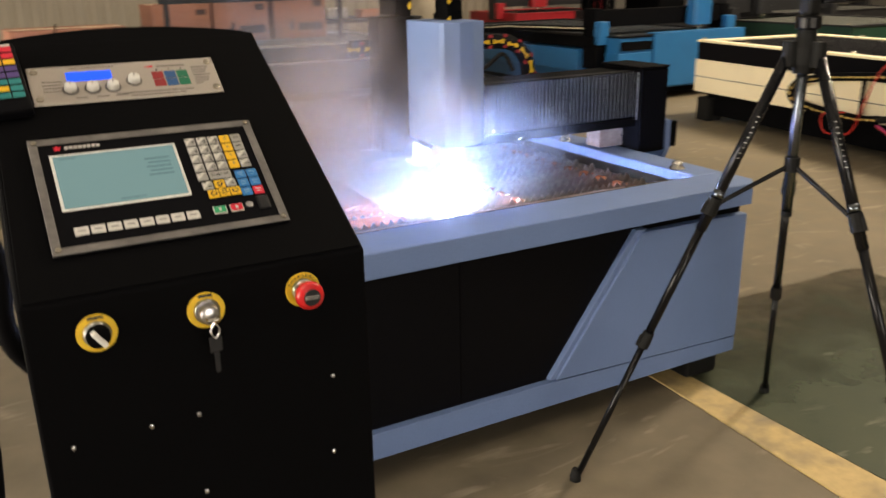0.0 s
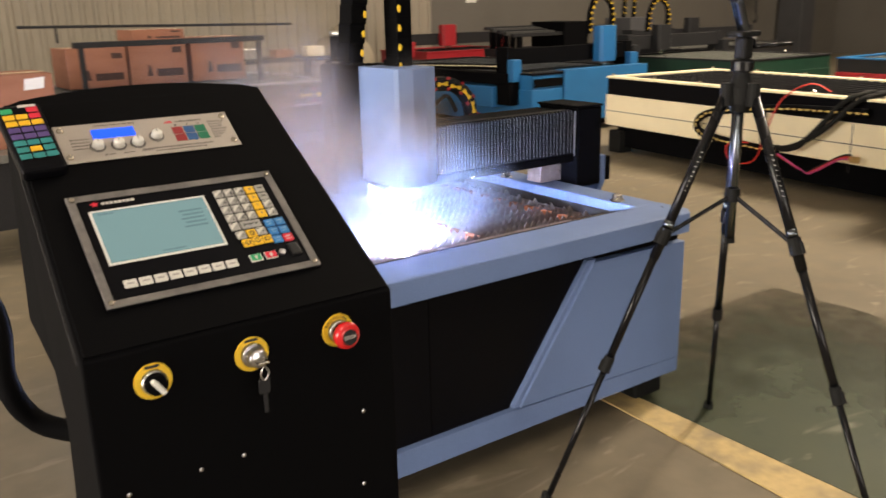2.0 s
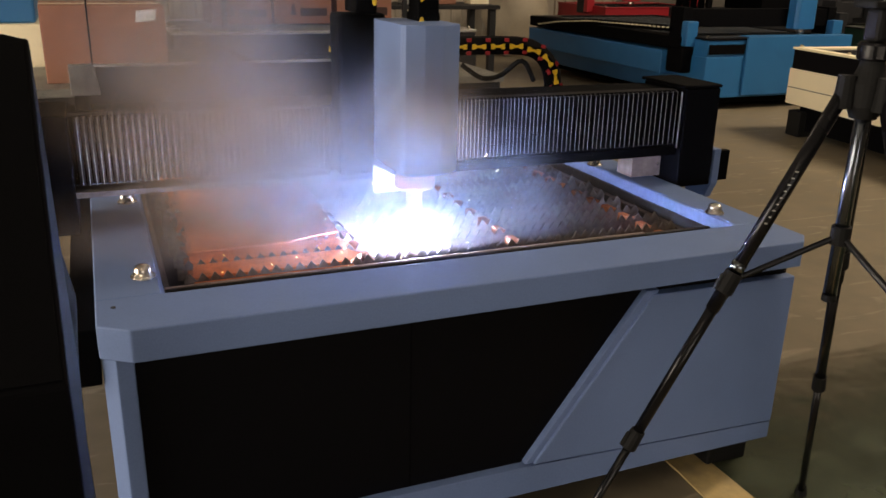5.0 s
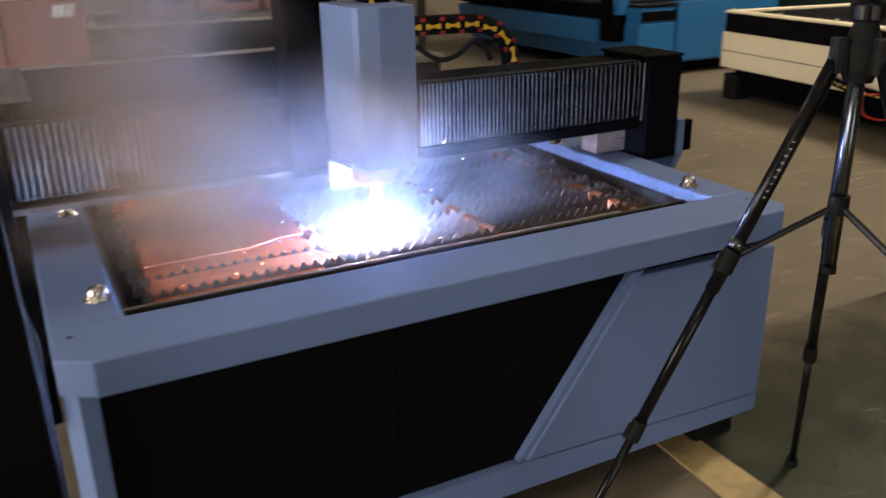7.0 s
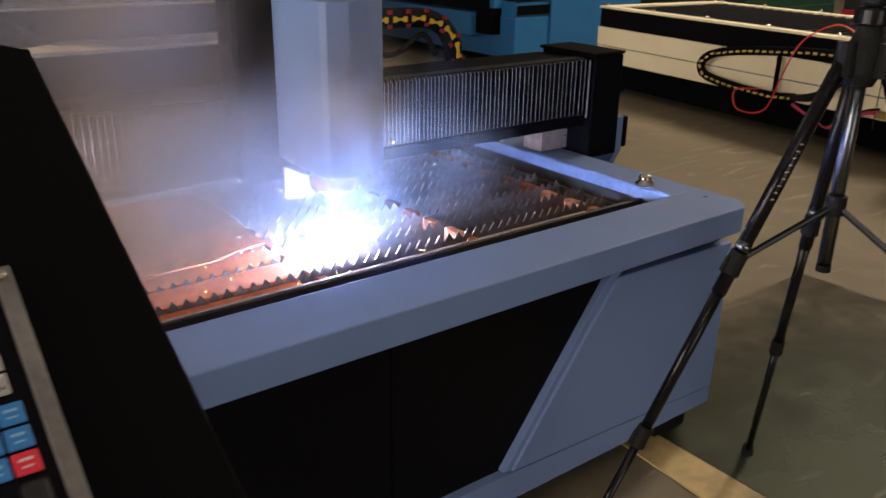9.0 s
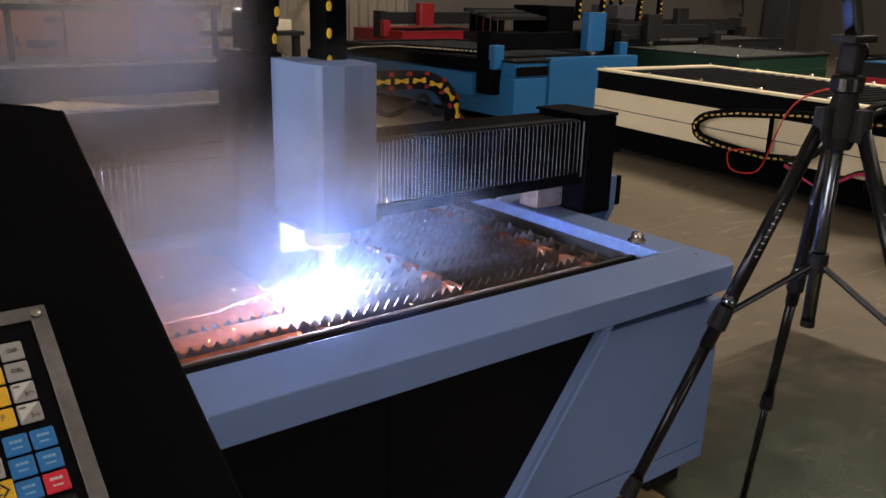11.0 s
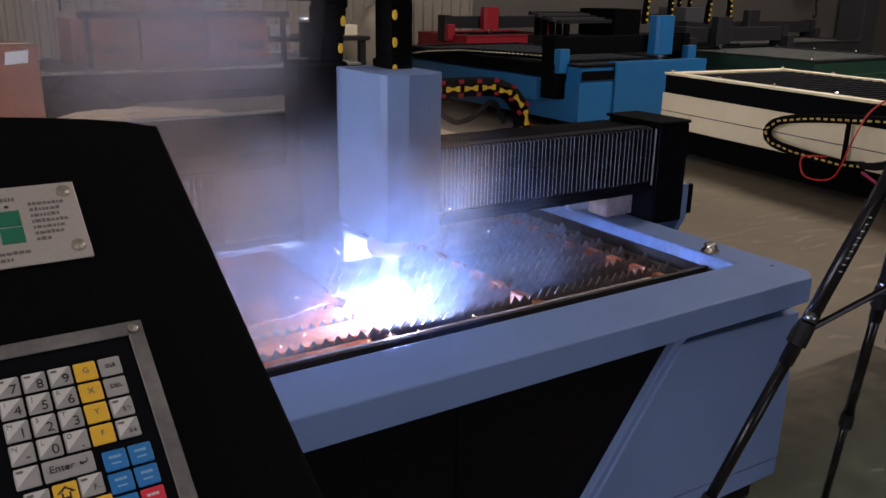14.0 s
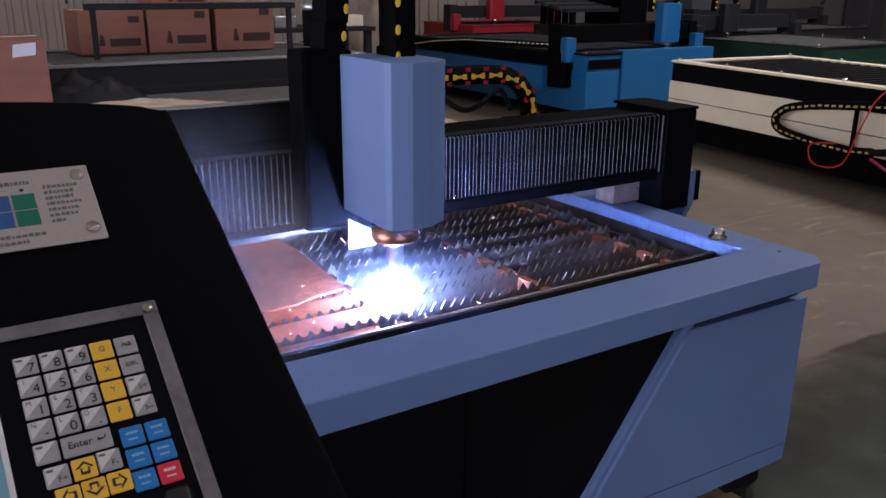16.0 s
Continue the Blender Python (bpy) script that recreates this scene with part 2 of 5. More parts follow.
def smoke_material(name, color, density, scale):
    """Thin lit smoke: scatters light both ways, wispy, thinning to nothing at the sheet's rim (UV)."""
    m = bpy.data.materials.new(name)
    m.use_nodes = True
    nt = m.node_tree
    n, link = nt.nodes, nt.links.new
    n.remove(n["Principled BSDF"])
    out = n["Material Output"]
    uv, tc = n.new("ShaderNodeUVMap"), n.new("ShaderNodeTexCoord")
    sub = n.new("ShaderNodeVectorMath")
    sub.operation = "SUBTRACT"
    sub.inputs[1].default_value = (0.5, 0.5, 0)
    link(uv.outputs[0], sub.inputs[0])
    ln = n.new("ShaderNodeVectorMath")
    ln.operation = "LENGTH"
    link(sub.outputs[0], ln.inputs[0])
    fall = n.new("ShaderNodeMapRange")
    fall.interpolation_type = "SMOOTHERSTEP"
    fall.inputs[1].default_value, fall.inputs[2].default_value = 0.72, 0.2
    torn, ragged = n.new("ShaderNodeTexNoise"), n.new("ShaderNodeMath")
    torn.noise_dimensions = "4D"
    torn.inputs["Scale"].default_value, torn.inputs["Detail"].default_value = 2.6, 2
    ragged.operation = "MULTIPLY_ADD"
    ragged.inputs[1].default_value = 0.45
    link(torn.outputs[0], ragged.inputs[0]), link(ln.outputs[1], ragged.inputs[2])
    link(ragged.outputs[0], fall.inputs[0])
    info = n.new("ShaderNodeObjectInfo")
    nz = n.new("ShaderNodeTexNoise")
    nz.noise_dimensions = "4D"
    nz.inputs["Scale"].default_value, nz.inputs["Detail"].default_value, nz.inputs["Distortion"].default_value = scale, 3, 0.3
    nz.inputs["Roughness"].default_value = 0.55
    w = n.new("ShaderNodeMath")
    w.operation = "MULTIPLY"
    w.inputs[1].default_value = 37.0
    link(info.outputs["Random"], w.inputs[0]), link(w.outputs[0], nz.inputs["W"]), link(w.outputs[0], torn.inputs["W"])
    link(tc.outputs["Object"], nz.inputs["Vector"]), link(tc.outputs["Object"], torn.inputs["Vector"])
    nr = n.new("ShaderNodeMapRange")
    nr.interpolation_type = "SMOOTHSTEP"
    nr.inputs[1].default_value, nr.inputs[2].default_value, nr.inputs[4].default_value = 0.38, 0.72, density
    link(nz.outputs[0], nr.inputs[0])
    mul = n.new("ShaderNodeMath")
    mul.operation = "MULTIPLY"
    link(fall.outputs[0], mul.inputs[0]), link(nr.outputs[0], mul.inputs[1])
    dif, tr, clear = n.new("ShaderNodeBsdfDiffuse"), n.new("ShaderNodeBsdfTranslucent"), n.new("ShaderNodeBsdfTransparent")
    dif.inputs[0].default_value = tr.inputs[0].default_value = (*color, 1)
    both, mix = n.new("ShaderNodeMixShader"), n.new("ShaderNodeMixShader")
    link(dif.outputs[0], both.inputs[1]), link(tr.outputs[0], both.inputs[2])
    link(mul.outputs[0], mix.inputs[0]), link(clear.outputs[0], mix.inputs[1]), link(both.outputs[0], mix.inputs[2])
    link(mix.outputs[0], out.inputs[0])
    return m


def halo_material(name, color, strength):
    """Painted glare around the arc: adds its light, hides nothing."""
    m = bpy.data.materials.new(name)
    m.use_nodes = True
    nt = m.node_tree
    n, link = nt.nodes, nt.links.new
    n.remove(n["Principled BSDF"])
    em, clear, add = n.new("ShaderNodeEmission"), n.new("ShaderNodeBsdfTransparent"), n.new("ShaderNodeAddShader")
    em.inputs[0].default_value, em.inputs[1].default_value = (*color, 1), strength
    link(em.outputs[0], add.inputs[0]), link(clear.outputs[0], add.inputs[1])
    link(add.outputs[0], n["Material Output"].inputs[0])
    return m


SMOKE = smoke_material("cutting_smoke", (0.45, 0.51, 0.62), 0.36, 3.0)
FUME = smoke_material("brown_fume", (0.60, 0.45, 0.31), 0.3, 2.9)

# ---- mesh helpers ----


def thing(name, x, y, z, label, category, group="", rz=0.0):
    ob = new(name)
    ob.matrix_world = pose(x, y, z, 0, 0, rz)
    ob.empty_display_size = 0.1
    return tagged(ob, label, category, group)


def part(name, bm, material, parent=None, label="", smooth=False):
    me = bpy.data.meshes.new(name)
    bm.normal_update()
    bm.to_mesh(me)
    bm.free()
    me.materials.append(material)
    if smooth:
        for p in me.polygons:
            p.use_smooth = True
    ob = new(name, me)
    if parent:
        ob.parent = parent
    if label:
        ob["label"] = label
    return ob


def like(ob, x, y, z, rx=0, ry=0, rz=0):
    """Another piece on the same mesh under the same parent."""
    o = bpy.data.objects.new(ob.name, ob.data)
    scene.collection.objects.link(o)
    o.parent = ob.parent
    o.matrix_basis = pose(x, y, z, rx, ry, rz)
    return o


def setting(ob, label, category):
    return tagged(ob, label, category, kind="structure")


def box(x0, x1, y0, y1, z0, z1, bevel=0.0, bm=None, seg=2):
    bm = bm or bmesh.new()
    vs = bmesh.ops.create_cube(bm, size=1.0)["verts"]
    for v in vs:
        v.co = ((x0 + x1) / 2 + v.co.x * (x1 - x0), (y0 + y1) / 2 + v.co.y * (y1 - y0), (z0 + z1) / 2 + v.co.z * (z1 - z0))
    if bevel:
        es = list({e for v in vs for e in v.link_edges})
        bmesh.ops.bevel(bm, geom=es, offset=bevel, segments=seg, affect="EDGES", profile=0.5)
    return bm


def prism(points, axis, a, b, bevel=0.0, bm=None):
    """A polygon in the other two axes, drawn out from a to b along the axis."""
    bm = bm or bmesh.new()
    put = {"x": lambda p, s: (s, p[0], p[1]), "y": lambda p, s: (p[0], s, p[1]), "z": lambda p, s: (p[0], p[1], s)}[axis]
    lo = [bm.verts.new(put(p, a)) for p in points]
    hi = [bm.verts.new(put(p, b)) for p in points]
    k = len(points)
    fs = [bm.faces.new(lo[::-1]), bm.faces.new(hi)] + [bm.faces.new((lo[i], lo[(i + 1) % k], hi[(i + 1) % k], hi[i])) for i in range(k)]
    bmesh.ops.recalc_face_normals(bm, faces=fs)
    if bevel:
        es = list({e for f in fs for e in f.edges})
        bmesh.ops.bevel(bm, geom=es, offset=bevel, segments=2, affect="EDGES", profile=0.5)
    return bm


def rod(a, b, r, r2=None, n=16, bm=None):
    bm = bm or bmesh.new()
    a, b = Vector(a), Vector(b)
    d = b - a
    m = Matrix.Translation((a + b) / 2) @ d.to_track_quat("Z", "Y").to_matrix().to_4x4()
    bmesh.ops.create_cone(bm, cap_ends=True, segments=n, radius1=r, radius2=r if r2 is None else r2, depth=d.length, matrix=m)
    return bm


def lathe(profile, n=24, bm=None, m=None):
    """Turned shape: profile of (radius, height) about z."""
    bm = bm or bmesh.new()
    rings = [[bm.verts.new((m or Matrix()) @ Vector((r * math.cos(2 * math.pi * i / n), r * math.sin(2 * math.pi * i / n), h))) for i in range(n)] for r, h in profile]
    for p, q in zip(rings, rings[1:]):
        for i in range(n):
            bm.faces.new((p[i], p[(i + 1) % n], q[(i + 1) % n], q[i]))
    bm.faces.new(rings[0][::-1]), bm.faces.new(rings[-1])
    return bm


def tube(points, r, n=8, bm=None):
    """A bent round bar or cable along a smooth line through the points."""
    bm = bm or bmesh.new()
    P = [Vector(p) for p in points]
    line = []
    for i in range(len(P) - 1):
        p0, p1, p2, p3 = P[max(i - 1, 0)], P[i], P[i + 1], P[min(i + 2, len(P) - 1)]
        for s in range(6):
            t = s / 6
            line.append(0.5 * (2 * p1 + (p2 - p0) * t + (2 * p0 - 5 * p1 + 4 * p2 - p3) * t * t + (3 * p1 - p0 - 3 * p2 + p3) * t ** 3))
    line.append(P[-1])
    rings = []
    for i, p in enumerate(line):
        d = (line[min(i + 1, len(line) - 1)] - line[max(i - 1, 0)]).normalized()
        u = d.cross(Vector((0.31, 0.2, 0.93))).normalized()
        w = d.cross(u)
        rings.append([bm.verts.new(p + r * (math.cos(2 * math.pi * k / n) * u + math.sin(2 * math.pi * k / n) * w)) for k in range(n)])
    for a, b in zip(rings, rings[1:]):
        for k in range(n):
            bm.faces.new((a[k], a[(k + 1) % n], b[(k + 1) % n], b[k]))
    bm.faces.new(rings[0][::-1]), bm.faces.new(rings[-1])
    return bm


def words(text, size, material, parent, m, align="CENTER"):
    cu = bpy.data.curves.new("lettering", "FONT")
    cu.body, cu.size, cu.align_x, cu.align_y, cu.extrude = text, size, align, "CENTER", 0.0002
    cu.materials.append(material)
    ob = new("lettering", cu)
    ob.parent = parent
    ob.matrix_basis = m
    return ob


def path_points(points, step):
    """Points and directions at even steps along a polyline."""
    P = [Vector(p) for p in points]
    out, left = [], 0.0
    for a, b in zip(P, P[1:]):
        d = (b - a).length
        s = left
        while s < d:
            out.append((a + (b - a) * s / d, (b - a).normalized()))
            s += step
        left = s - d
    return out


def blob(r, rough, seed, sub=3, flat=1.0):
    bm = bmesh.new()
    bmesh.ops.create_icosphere(bm, subdivisions=sub, radius=1.0)
    for v in bm.verts:
        k = noise.noise(v.co * 1.6 + Vector((seed, seed * 2.1, 0))) + 0.5 * noise.noise(v.co * 4 + Vector((seed, 0, seed)))
        v.co *= r * (1 + rough * k)
        v.co.z *= flat
    return bm


# ---- the hall ----
floor = setting(part("floor", box(HX0, HX1, HY0, HY1, -0.2, 0.0), CONCRETE), "worn grey-brown concrete hall floor with scuffs", "floor")


def corrugated(name, x0, x1, y, pitch, depth, label, material):
    bm = bmesh.new()
    prof, x = [], x0
    while x < x1:
        prof += [(x, y), (x + pitch * 0.55, y), (x + pitch * 0.65, y - depth), (x + pitch * 0.9, y - depth)]
        x += pitch
    prof += [(x, y), (x, y + 0.15), (x0, y + 0.15)]
    return setting(part(name, prism(prof, "z", 0.0, HH, bm=bm), material), label, "wall")


corrugated("wall_north", HX0, 9.6, HY1, 0.2, 0.035, "beige-grey corrugated steel hall wall", WALL)
setting(part("wall_north_plain", box(9.601, HX1, HY1, HY1 + 0.15, 0, HH), WALL_PLAIN), "dull grey plain hall wall", "wall")
setting(part("wall_east", box(HX1, HX1 + 0.15, HY0, HY1, 0, HH), WALL_PLAIN), "dull grey hall wall", "wall")
bm = box(HX0, DOOR_X0, HY0 - 0.15, HY0, 0, HH)
box(DOOR_X1, HX1, HY0 - 0.15, HY0, 0, HH, bm=bm)
box(DOOR_X0, DOOR_X1, HY0 - 0.15, HY0, DOOR_H, HH, bm=bm)
setting(part("wall_south", bm, WALL_PLAIN), "dull grey hall wall with an added doorway", "wall")
bm = box(HX0 - 0.15, HX0, HY0, BAY_Y0, 0, HH)
box(HX0 - 0.15, HX0, BAY_Y1, HY1, 0, HH, bm=bm)
box(HX0 - 0.15, HX0, BAY_Y0, BAY_Y1, BAY_H, HH, bm=bm)
setting(part("wall_west", bm, WALL_PLAIN), "dull grey hall wall with an added open bay", "wall")


def ceiling():
    """Roof sheet with an added opening at each unseen roof lamp."""
    bm = bmesh.new()
    xs = sorted({HX0, HX1, *[v for lx, _, _ in ADDED_SKYLIGHTS for v in (lx - 1.6, lx + 1.6)]})
    ys = sorted({HY0, HY1, *[v for _, ly, _ in ADDED_SKYLIGHTS for v in (ly - 0.7, ly + 0.7)]})
    for a, b in zip(xs, xs[1:]):
        for c, d in zip(ys, ys[1:]):
            mx, my = (a + b) / 2, (c + d) / 2
            if not any(abs(mx - lx) < 1.6 and abs(my - ly) < 0.7 for lx, ly, _ in ADDED_SKYLIGHTS):
                box(a, b, c, d, HH, HH + 0.12, bm=bm)
    return setting(part("ceiling", bm, CEIL), "grey sheet roof with added light openings", "ceiling")


ceiling()
setting(part("floor_paint", box(2.28, 3.9, -6.9, 2.62, 0.0, 0.004), GREEN_PAINT), "worn green painted floor zone with scratches", "floor paint")
setting(part("floor_line", prism([(2.05, -6.9), (2.255, -6.9), (2.275, 2.6), (2.15, 2.6), (2.145, 2.15), (2.085, 1.25)], "z", 0.0, 0.006), YELLOW_PAINT), "worn yellow painted floor marking line", "floor marking")
setting(part("column", prism([(21.0, 13.2), (21.6, 13.2), (21.6, 13.9), (21.0, 13.9)], "z", 0, HH, 0.02), COLUMN), "dark steel hall column", "column")

# ---- the cutting table ----
TX0, TX1, TY0, TY1 = 0.535, 2.425, 2.077, 3.95
IX0, IX1, IY0, IY1 = 0.677, 2.30, 2.215, 3.80
TOP = 0.775


def cutting_table():
    t = thing("plasma_cutting_table", 1.48, 3.0, 0, "blue-grey steel plasma cutting table with black front and toothed bed", "cutting table")
    ox, oy = 1.48, 3.0
    X = lambda x: x - ox
    Y = lambda y: y - oy
    c, RY = 0.045, 2.028
    part("front_rim", prism([(X(TX0 + c + 0.02), Y(RY)), (X(TX1 - c), Y(RY)), (X(TX1), Y(RY + c)), (X(TX1), Y(IY0)), (X(TX0), Y(IY0)), (X(TX0), Y(RY + c))], "z", TOP - 0.076, TOP, 0.004), BLUE, t)
    part("side_rim", box(X(TX0), X(IX0), Y(IY0 + 0.001), Y(TY1), TOP - 0.085, TOP - 0.001, 0.004), BLUE, t)
    part("side_rim", box(X(IX1), X(TX1), Y(IY0 + 0.001), Y(TY1), TOP - 0.085, TOP - 0.001, 0.004), BLUE, t)
    part("rear_rim", box(X(IX0), X(IX1), Y(IY1), Y(TY1), TOP - 0.085, TOP, 0.004), BLUE, t)
    # rim's lower return, set back under the rim; its shade is painted in black
    part("rim_return", box(X(1.9), X(TX1 - 0.012), Y(TY0 + 0.03), Y(TY0 + 0.06), TOP - 0.15, TOP - 0.0765), BLACK, t, "black strip painted as the rim's shade")
    # inner liners that catch the light of the arc
    part("liner", box(X(IX1 - 0.006), X(IX1), Y(IY0), Y(IY1), TOP - 0.055, TOP - 0.004), LINER, t)
    part("liner", box(X(IX0), X(IX0 + 0.006), Y(IY0), Y(IY1), TOP - 0.055, TOP - 0.004), BLUE, t)
    part("liner", box(X(IX0), X(IX1), Y(IY0), Y(IY0 + 0.006), TOP - 0.1, TOP - 0.006), TRAY, t, "sooty inner liner")
    # comb kept dark; the paler strip on it paints its arc-lit top edge
    part("ledge", box(X(IX0 + 0.013), X(IX1 - 0.013), Y(2.309), Y(2.325), 0.58, 0.742, 0.002), TRAY, t, "dark slat comb along the front")
    part("ledge_edge", box(X(IX0 + 0.013), X(IX1 - 0.25), Y(2.315), Y(2.325), 0.7421, 0.7455, 0.001), WORN_STEEL, t, "pale strip painted as the arc-lit edge")
    part("ledge_foot", box(X(IX0 + 0.013), X(IX1 - 0.013), Y(IY0 + 0.0065), Y(2.3085), 0.69, 0.696), TRAY, t)
    part("side_panel", box(X(TX0 + 0.01), X(TX0 + 0.03), Y(TY0 + 0.12), Y(TY1 - 0.02), 0.09, TOP - 0.085), BLUE, t)
    part("side_panel", box(X(TX1 - 0.025), X(TX1 - 0.005), Y(TY0 + 0.04), Y(TY1 - 0.02), 0.09, TOP - 0.085), BLUE, t)
    part("rear_panel", box(X(TX0 + 0.02), X(TX1 - 0.02), Y(TY1 - 0.04), Y(TY1 - 0.02), 0.09, TOP - 0.085), BLUE, t)
    part("corner_post", prism([(X(TX0 + 0.002), Y(TY0 + 0.06)), (X(TX0 + 0.03), Y(TY0 + 0.016)), (X(0.602), Y(TY0 + 0.016)), (X(0.602), Y(TY0 + 0.13)), (X(TX0 + 0.002), Y(TY0 + 0.13))], "z", 0.17, TOP - 0.0765, 0.003), BLUE, t)
    part("front_panel", box(X(0.60), X(1.899), Y(TY0 + 0.03), Y(TY0 + 0.05), 0.19, TOP - 0.0765), BLACK_GLOSS, t, "black glossy front cover panel")
    part("panel_seam", box(X(1.236), X(1.240), Y(TY0 + 0.0285), Y(TY0 + 0.031), 0.2, TOP - 0.115), BLACK, t)
    part("slanted_panel", prism([(X(1.588), 0.1985), (X(TX1 - 0.004), 0.1675), (X(TX1 - 0.004), 0.648), (X(1.928), 0.655)], "y", Y(TY0 + 0.0), Y(TY0 + 0.045), 0.004), BLUE, t)
    part("slanted_edge", prism([(X(1.565), 0.199), (X(1.607), 0.199), (X(1.95), 0.664), (X(1.908), 0.664)], "y", Y(TY0 + 0.008), Y(TY0 + 0.04), 0.003), BLUE, t)
    part("lower_band", prism([(X(TX0 + 0.005), 0.108), (X(TX1 - 0.004), 0.108), (X(TX1 - 0.004), 0.164), (X(1.546), 0.195), (X(TX0 + 0.03), 0.195)], "y", Y(TY0 + 0.003), Y(TY0 + 0.06), 0.002), BLUE, t)
    for x in (0.72, 2.33):
        for y in (2.2, 3.8):
            part("foot", box(X(x - 0.08), X(x + 0.075), Y(y - 0.06), Y(y + 0.1), 0.0, 0.105, 0.01), RUBBER, t, "black levelling foot")
    guide = part("guide_rail", box(X(0.478), X(0.5335), Y(2.13), Y(TY1 - 0.02), 0.61, 0.742, 0.004), BLACK, t, "black gear rail along the side")
    part("rail_edge", box(X(0.474), X(0.4775), Y(2.128), Y(2.134), 0.605, 0.745, 0.001, seg=1), STEEL, guide, "bright worn rail end")
    part("tray", box(X(IX0 - 0.05), X(IX1 + 0.05), Y(IY0 - 0.05), Y(IY1 + 0.05), 0.3, 0.58), TRAY, t, "sooty dross tray")
    for x, y in ((0.644, 2.333), (2.319, 2.336), (2.305, 3.006), (0.640, 3.006), (2.305, 3.66), (0.640, 3.66)):
        b = part("bolt", lathe([(0.029, 0), (0.029, 0.004), (0.023, 0.005), (0.0235, 0.01), (0.019, 0.011), (0.021, 0.021), (0.016, 0.028), (0.006, 0.032)], 16), ZINC, t, "zinc-plated dome bolt", True)
        b.location = (X(x), Y(y), TOP)
    for x, y in ((0.572, 2.16), (2.365, 2.15)):
        part("screw_hole", lathe([(0.006, 0), (0.006, 0.001)], 10), INK, t).location = (X(x), Y(y), TOP + 0.0005)
    # toothed slats across the bed
    bm = bmesh.new()
    half, pitch, low, mid, tip = 0.745, 0.031, -0.09, -0.021, 0.0
    n = int(2 * half / pitch)
    pts = [(-half, low)]
    for i in range(n):
        x = -half + i * pitch
        pts += [(x + 0.002, mid), (x + pitch / 2, tip)]
    pts += [(half, mid), (half, low)]
    prism(pts, "y", -0.002, 0.002, bm=bm)
    slat = part("slat", bm, SLAT, t)
    slat.location = (X(1.485), Y(2.405), 0.742)
    k = 1
    while 2.405 + k * 0.1 < IY1 - 0.03:
        s = like(slat, X(1.485) + random.uniform(-0.012, 0.012), Y(2.405 + k * 0.1), 0.742 + random.uniform(-0.006, 0.003), random.uniform(-3, 3), 0, random.uniform(-0.15, 0.15))
        k += 1
    # dark sheets along both sides, below the liners' upper band
    part("sooty_liner", box(X(IX1 - 0.012), X(IX1 - 0.0065), Y(IY0 + 0.01), Y(IY1), 0.585, 0.735), TRAY, t)
    part("sooty_liner", box(X(IX0 + 0.0065), X(IX0 + 0.012), Y(IY0 + 0.01), Y(IY1), 0.585, 0.735), TRAY, t)
    for x in (0.772, 1.236, 1.698, 2.163):
        part("cross_bar", box(X(x - 0.013), X(x + 0.013), Y(2.326), Y(IY1), 0.655, 0.716, 0.003), RUST_DARK, t, "rusty cross bar under the slats")
    part("slat_holder", box(X(IX0 + 0.01), X(IX0 + 0.03), Y(IY0 + 0.01), Y(IY1), 0.6, 0.70), SLAT, t)
    part("slat_holder", box(X(IX1 - 0.03), X(IX1 - 0.01), Y(IY0 + 0.01), Y(IY1), 0.6, 0.70), SLAT, t)
    return t


cutting_table()

rust = thing("rusty_scrap", 0.94, 2.3, 0.7165, "rusty orange-brown offcut strips lying between the slats", "steel scrap")
for i in range(1, 10):
    y, cut = 0.1 * i + 0.005, random.uniform(-0.02, 0.02)
    part("strip", prism([(-0.17 + 0.5 * cut, y + 0.003), (0.25 + cut, y + 0.003), (0.262 - cut, y + 0.05), (0.25, y + 0.097), (-0.165, y + 0.097)], "z", 0.0, 0.011 + 0.002 * (i % 3), 0.001), RUST, rust)
part("strip", prism([(-0.16, 0.027), (0.22, 0.03), (0.24, 0.1), (-0.175, 0.1)], "z", 0.0, 0.004, 0.001), RUST, rust)
plate = thing("steel_sheet", 0.98, 2.5, 0.7425, "rusty orange-brown steel sheet lying on the slats", "steel sheet")
part("sheet", prism([(-0.21, 0.055), (0.06, 0.062), (0.13, 0.09), (0.215, 0.105), (0.235, 0.46), (0.22, 0.74), (-0.175, 0.72)], "z", 0.0, 0.005, 0.001), RUST, plate)
offcut = thing("steel_offcut", 0.99, 3.42, 0.7425, "narrow rusty steel offcut lying across the slats", "steel offcut")
part("sheet", prism([(-0.24, -0.1), (0.3, -0.08), (0.28, 0.08), (-0.25, 0.06)], "z", 0.0, 0.004, 0.001), RUST, offcut)
# slag-like emitters added to throw orange light over the left bed
slag = tagged(new("hot_slag"), "small glowing slag-like bits added to light the bed orange", "slag")
slag.matrix_world = pose(1.0, 2.5, 0.722)
for i in range(16):
    r = random.uniform(0.0012, 0.0028)
    o = part("slag_bit", blob(r, 0.5, i, 1), ORANGE_GLOW, slag, "added orange glow bit")
    o.location = (random.uniform(-0.24, 0.3), random.choice((-0.15, -0.05, 0.05, 0.15)) + random.uniform(-0.03, 0.03), 0.009)

# ---- gantry ----
GY = 2.72


def bone(w, h, thick):
    """A dumbbell-shaped link face in the xz plane."""
    pts = [(-w, -h), (-w * 0.62, -h), (-w * 0.35, -h * 0.45), (w * 0.35, -h * 0.45), (w * 0.62, -h), (w, -h), (w, h), (w * 0.62, h), (w * 0.35, h * 0.45), (-w * 0.35, h * 0.45), (-w * 0.62, h), (-w, h)]
    return prism(pts, "y", -thick, thick)


